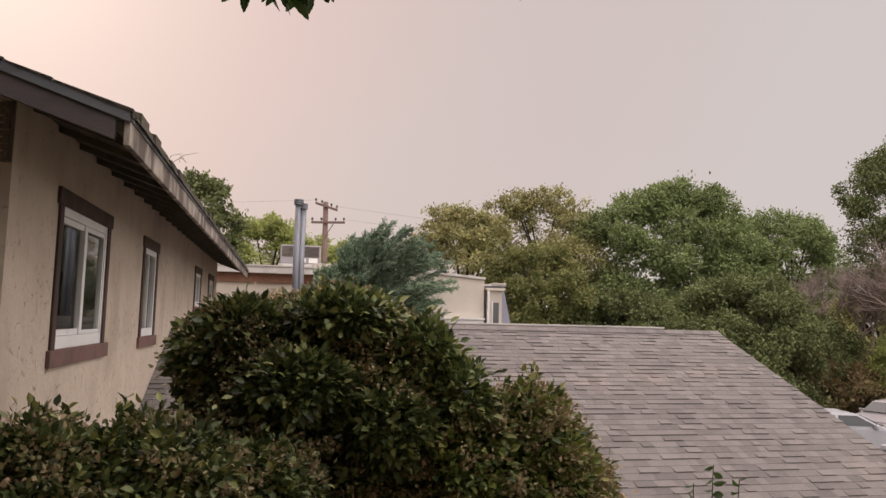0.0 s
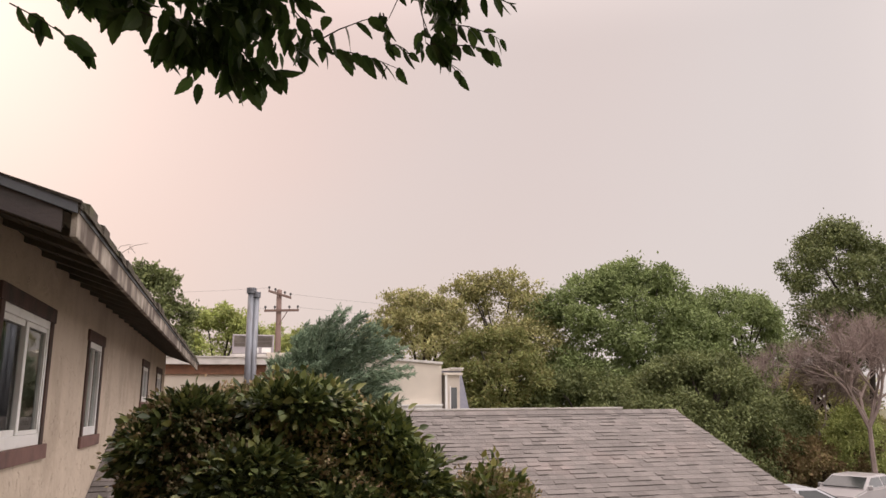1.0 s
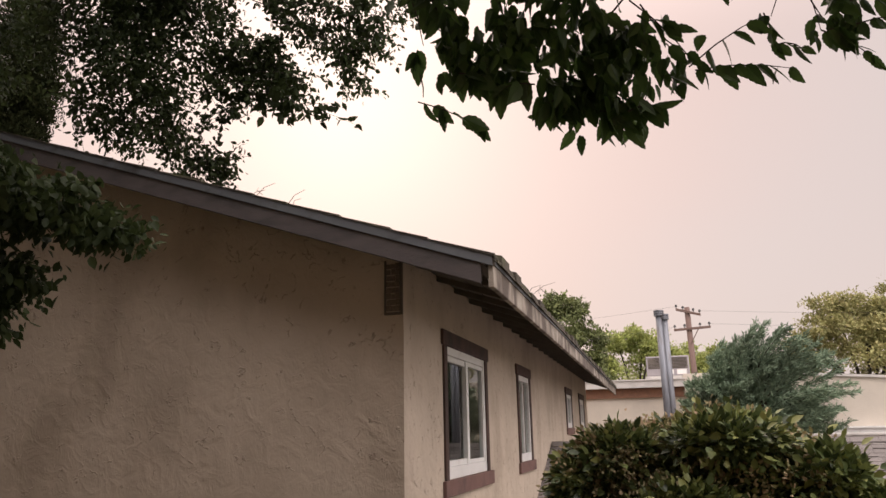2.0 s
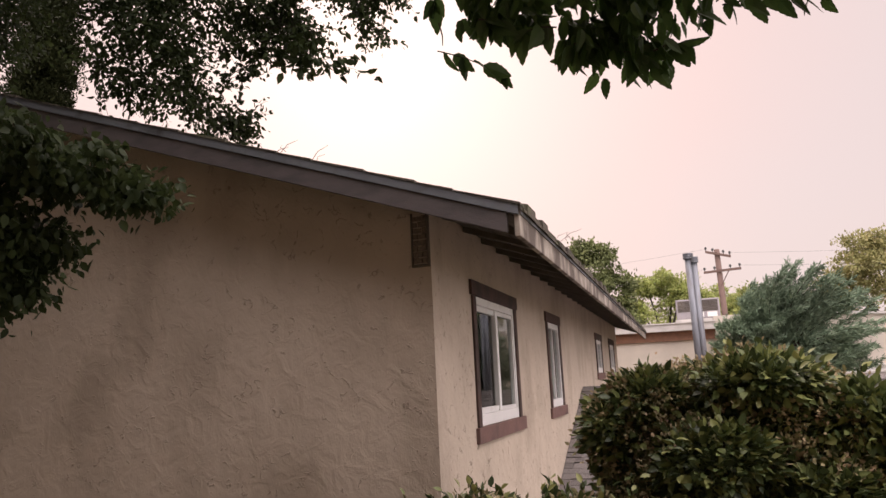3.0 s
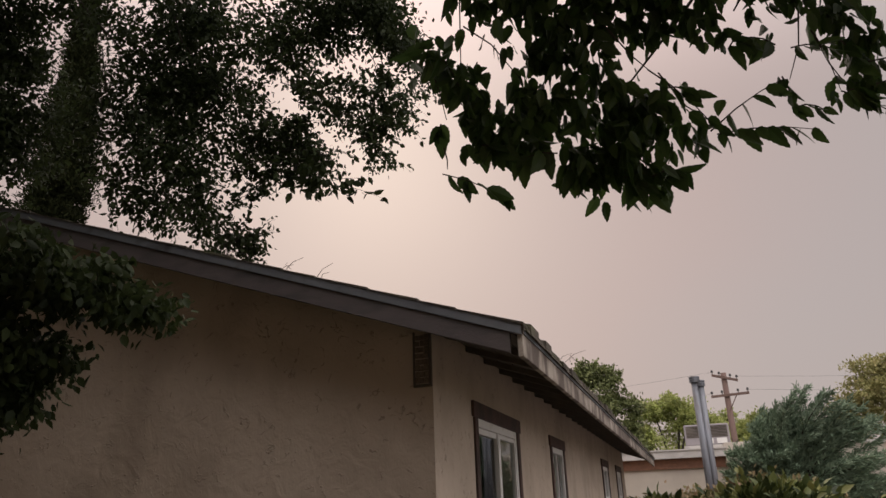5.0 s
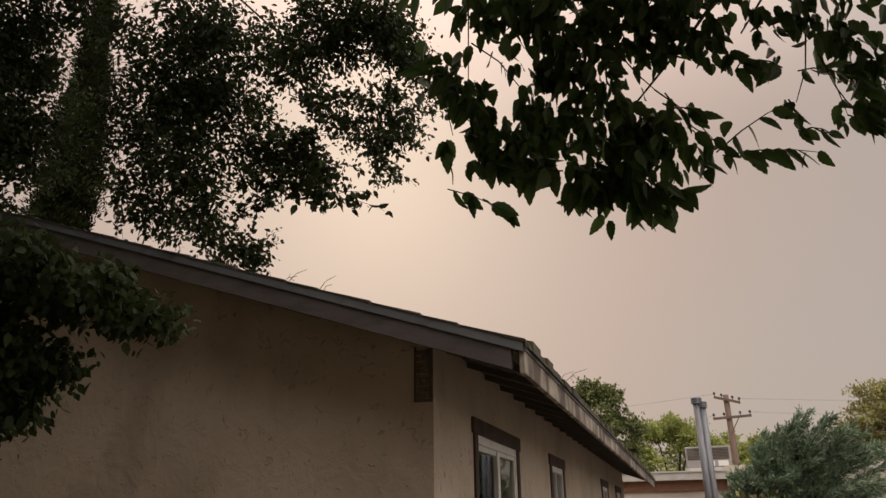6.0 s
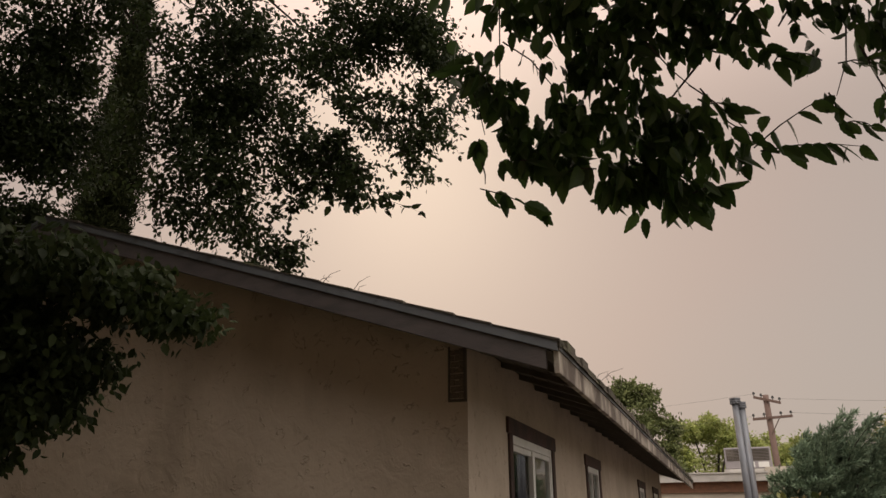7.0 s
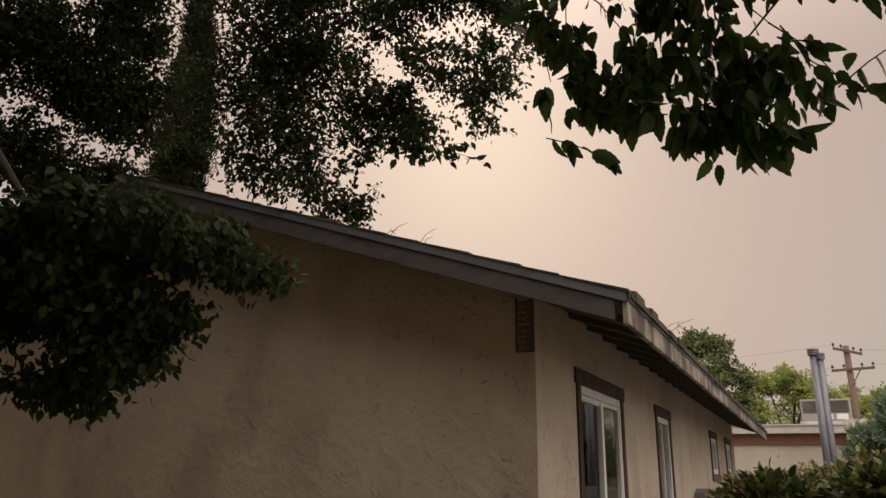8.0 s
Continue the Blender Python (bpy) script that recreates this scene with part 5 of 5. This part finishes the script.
FRONT = pose(-1.677, 3.368, 1.5, 20.8, -1.6, 26.6)
F_MASSES = [((x, 0, z), (a, 0.35, b), w) for x, z, a, b, w in [(-1.94, -0.07, 0.59, 0.16, 2.4), (-1.38, -0.22, 0.33, 0.15, 1.3), (-1.03, -0.36, 0.15, 0.07, 0.4), (-1.97, -0.44, 0.43, 0.23, 2.4), (-1.80, -0.75, 0.26, 0.20, 1.6), (-2.16, -0.99, 0.28, 0.07, 0.7), (-1.54, -0.58, 0.16, 0.06, 0.4), (-2.31, -0.22, 0.30, 0.26, 1.6), (-2.69, -0.47, 0.30, 0.53, 1.6), (-2.38, -0.60, 0.16, 0.10, 0.5)]]
foliage("low_crown", left_tree, rng_l, [(tuple(FRONT @ Vector(c)), r, w) for c, r, w in F_MASSES], 900, 17, 0.055, 0.062, LEAF_LEFT, droop=0.7, outward=0.3, width=1.05, shell=0.15)
for c, r, w in world_l[:17:3] + world_l[17::4]:
    bm = bmesh.new()
    a = Vector((-6.3, 3.2, 7.2))
    c = Vector(c)
    wig = [Vector(rng_l.normal(size=3)) * 0.14 for _k in range(4)]
    tube(bm, [a] + [a.lerp(c, (k + 1) / 5) + Vector((0, 0, 0.35 * math.sin(math.pi * (k + 1) / 5))) + v for k, v in enumerate(wig)] + [c], [0.06, 0.036, 0.024, 0.014, 0.008, 0.003], 6)
    under(part("limb", bm, BARK, smooth=True), left_tree)
bm = bmesh.new()
tube(bm, [(-6.7, 2.3, 2.6), (-5.4, 2.2, 2.5), (-4.2, 2.3, 2.0), tuple(FRONT @ Vector((-2.2, 0.1, -0.2))), tuple(FRONT @ Vector((-1.6, 0.1, -0.35)))], [0.07, 0.055, 0.035, 0.015, 0.005], 7)
under(part("limb", bm, BARK, smooth=True), left_tree)
places, ways, sizes = [], [], []
L_SPRAYS = [((x0, 0, z0), (x1, 0, z1), s) for x0, z0, x1, z1, s in [(-0.84, 0.88, 0.10, 0.49, 0.12), (-1.15, 0.35, -0.78, 0.60, 0.07), (-1.40, -0.18, -0.68, 0.10, 0.07), (-1.15, 0.01, -0.84, -0.06, 0.07), (-0.28, 1.70, 0.54, 1.57, 0.075), (0.04, 1.38, 0.60, 1.17, 0.075), (-0.59, 1.69, 0.04, 1.42, 0.075), (0.29, 1.13, 0.54, 0.88, 0.07), (-0.90, 1.19, -0.24, 1.29, 0.08), (-0.65, 1.07, -0.09, 0.88, 0.085), (-1.15, 0.76, -0.59, 0.82, 0.08), (0.35, 2.07, 0.76, 1.29, 0.075), (0.47, 1.51, 0.73, 1.26, 0.07), (-2.08, 0.69, -1.40, 0.13, 0.07), (-2.40, 2.00, -2.27, 0.25, 0.07)]]
tw = bmesh.new()
for a, b, s in L_SPRAYS:
    a, b = np.array(a), np.array(b)
    for j in range(17):
        q = rng_l.uniform(0.0, 0.85)
        a1 = a + (b - a) * q + 0.05 * rng_l.normal(size=3)
        d = (b - a) * rng_l.uniform(0.15, 0.36) + 0.12 * rng_l.normal(size=3) + np.array([0.05, 0, -0.06])
        pts, st, wy, sz = spray(a1, a1 + d, 8 + int(7 * rng_l.random()), s, rng_l, 0.03)
        st = [c + 0.02 * rng_l.normal(size=3) for c in st]
        wy = [w + 0.8 * rng_l.normal(size=3) for w in wy]
        tube(tw, placed(LEFT, pts), [0.003, 0.0025, 0.002, 0.001], 4)
        places += placed(LEFT, st)
        ways += wy
        sizes += sz
    tube(tw, placed(LEFT, [a, a * 0.5 + b * 0.5 + np.array([0, 0, 0.04]), b]), [0.006, 0.004, 0.002], 4)
under(part("twig_mass", tw, BARK), left_tree)
tagged(under(new("spray_leaves", leaf_mesh("spray_leaves", np.array(places), np.array(ways), np.array(sizes), rng_l, 1.0, LEAF_LEFT)), left_tree), kind="stuff")

# small sprig that rises in front of the garage roof
sprig = empty("young_shoot", (1.8, 3.1, GROUND), "young leafy shoot rising before the shingle roof", "plant")
rng_s = np.random.default_rng(5)
for tip in ((1.93, 2.98, -0.62), (1.83, 2.98, -0.70), (2.04, 2.95, -0.68)):
    bm = bmesh.new()
    b = np.array((1.8, 3.1, GROUND))
    t_ = np.array(tip)
    tube(bm, [tuple(b), tuple(b * 0.5 + t_ * 0.5), tuple(t_)], [0.012, 0.008, 0.002], 5)
    under(part("stem", bm, BARK), sprig)
    pts, st, wy, sz = spray(t_ - np.array([0.02, 0, 0.30]), t_, 12, 0.07, rng_s, 0)
    wy = [w * np.array([1.6, 1, 0.5]) + 0.5 * rng_s.normal(size=3) for w in wy]
    tagged(under(new("leaves", leaf_mesh("leaves", np.array(st), np.array(wy), np.array(sz), rng_s, 0.8, LEAF_NEAR_MASS)), sprig), kind="stuff")

# ---- shingles of the wing's roof: courses from the eave to the ridge ----
EXPOSURE = 0.152
TILT = math.atan(WING_SLOPE)
STEP = EXPOSURE * math.cos(TILT)
tabs = []
for thick in (0.003, 0.004, 0.016):
    for w in (0.13, 0.17, 0.22, 0.28):
        me = bpy.data.meshes.new("shingle")
        bm = bmesh.new()
        prism(bm, [(0, 0, -0.004), (0, 0.2, -0.012), (0, 0.2, -0.006), (0, 0.14, 0.0), (0, 0, thick)], (w - 0.003, 0, 0))
        bm.to_mesh(me)
        bm.free()
        me.materials.append(SHINGLE)
        tabs.append((w, me))
r = random.Random(12)
mass_v, mass_f = [], []
y, course = WING_EAVE_Y - 0.03, 0
while y < WING_RIDGE_Y - 0.12:
    x = WALL_X + 0.01 - r.uniform(0, 0.0)
    while x < WING_END:
        w, me = tabs[r.randrange(12)]
        m = pose(x, y + r.uniform(-.003, .003), wing_z(y) - 0.004, math.degrees(TILT), 0, 0)
        left = WING_END + 0.025 - x
        if w > left - 0.1:
            w = left
            m = m @ Matrix.Diagonal((w / (max(v.co.x for v in me.vertices) + 0.003), 1, 1, 1))
        if 3.7 < x < 7.0 and 7.8 < y < 10.0:
            ob = new("shingle", me)
            ob.parent = wing_roof
            ob.matrix_parent_inverse = wing_roof.matrix_parent_inverse
            ob.matrix_parent_inverse = Matrix.Identity(4)
            ob.matrix_basis = m
        else:
            b0 = len(mass_v)
            mass_v += [tuple(m @ v.co) for v in me.vertices]
            mass_f += [tuple(b0 + i for i in p_.vertices) for p_ in me.polygons]
        x += w
    y += STEP
    course += 1
me = bpy.data.meshes.new("roof_covering")
me.from_pydata(mass_v, [], mass_f)
me.materials.append(SHINGLE_FAR)
ob = new("roof_covering", me)
ob.parent = wing_roof
tagged(ob, kind="stuff")
# ridge caps
x = WALL_X + 0.02
while x < WING_END:
    bm = bmesh.new()
    prism(bm, [(x, WING_RIDGE_Y - 0.14, wing_z(WING_RIDGE_Y - 0.14) + 0.006), (x, WING_RIDGE_Y, WING_Z + 0.012), (x, WING_RIDGE_Y + 0.14, wing_z(WING_RIDGE_Y + 0.14) + 0.006), (x, WING_RIDGE_Y + 0.14, wing_z(WING_RIDGE_Y + 0.14) + 0.02), (x, WING_RIDGE_Y, WING_Z + 0.032 + r.uniform(0, .008)), (x, WING_RIDGE_Y - 0.14, wing_z(WING_RIDGE_Y - 0.14) + 0.02)], (0.2, 0, 0))
    ob = part("ridge_cap", bm, SHINGLE)
    ob.parent = wing_roof
    x += 0.205
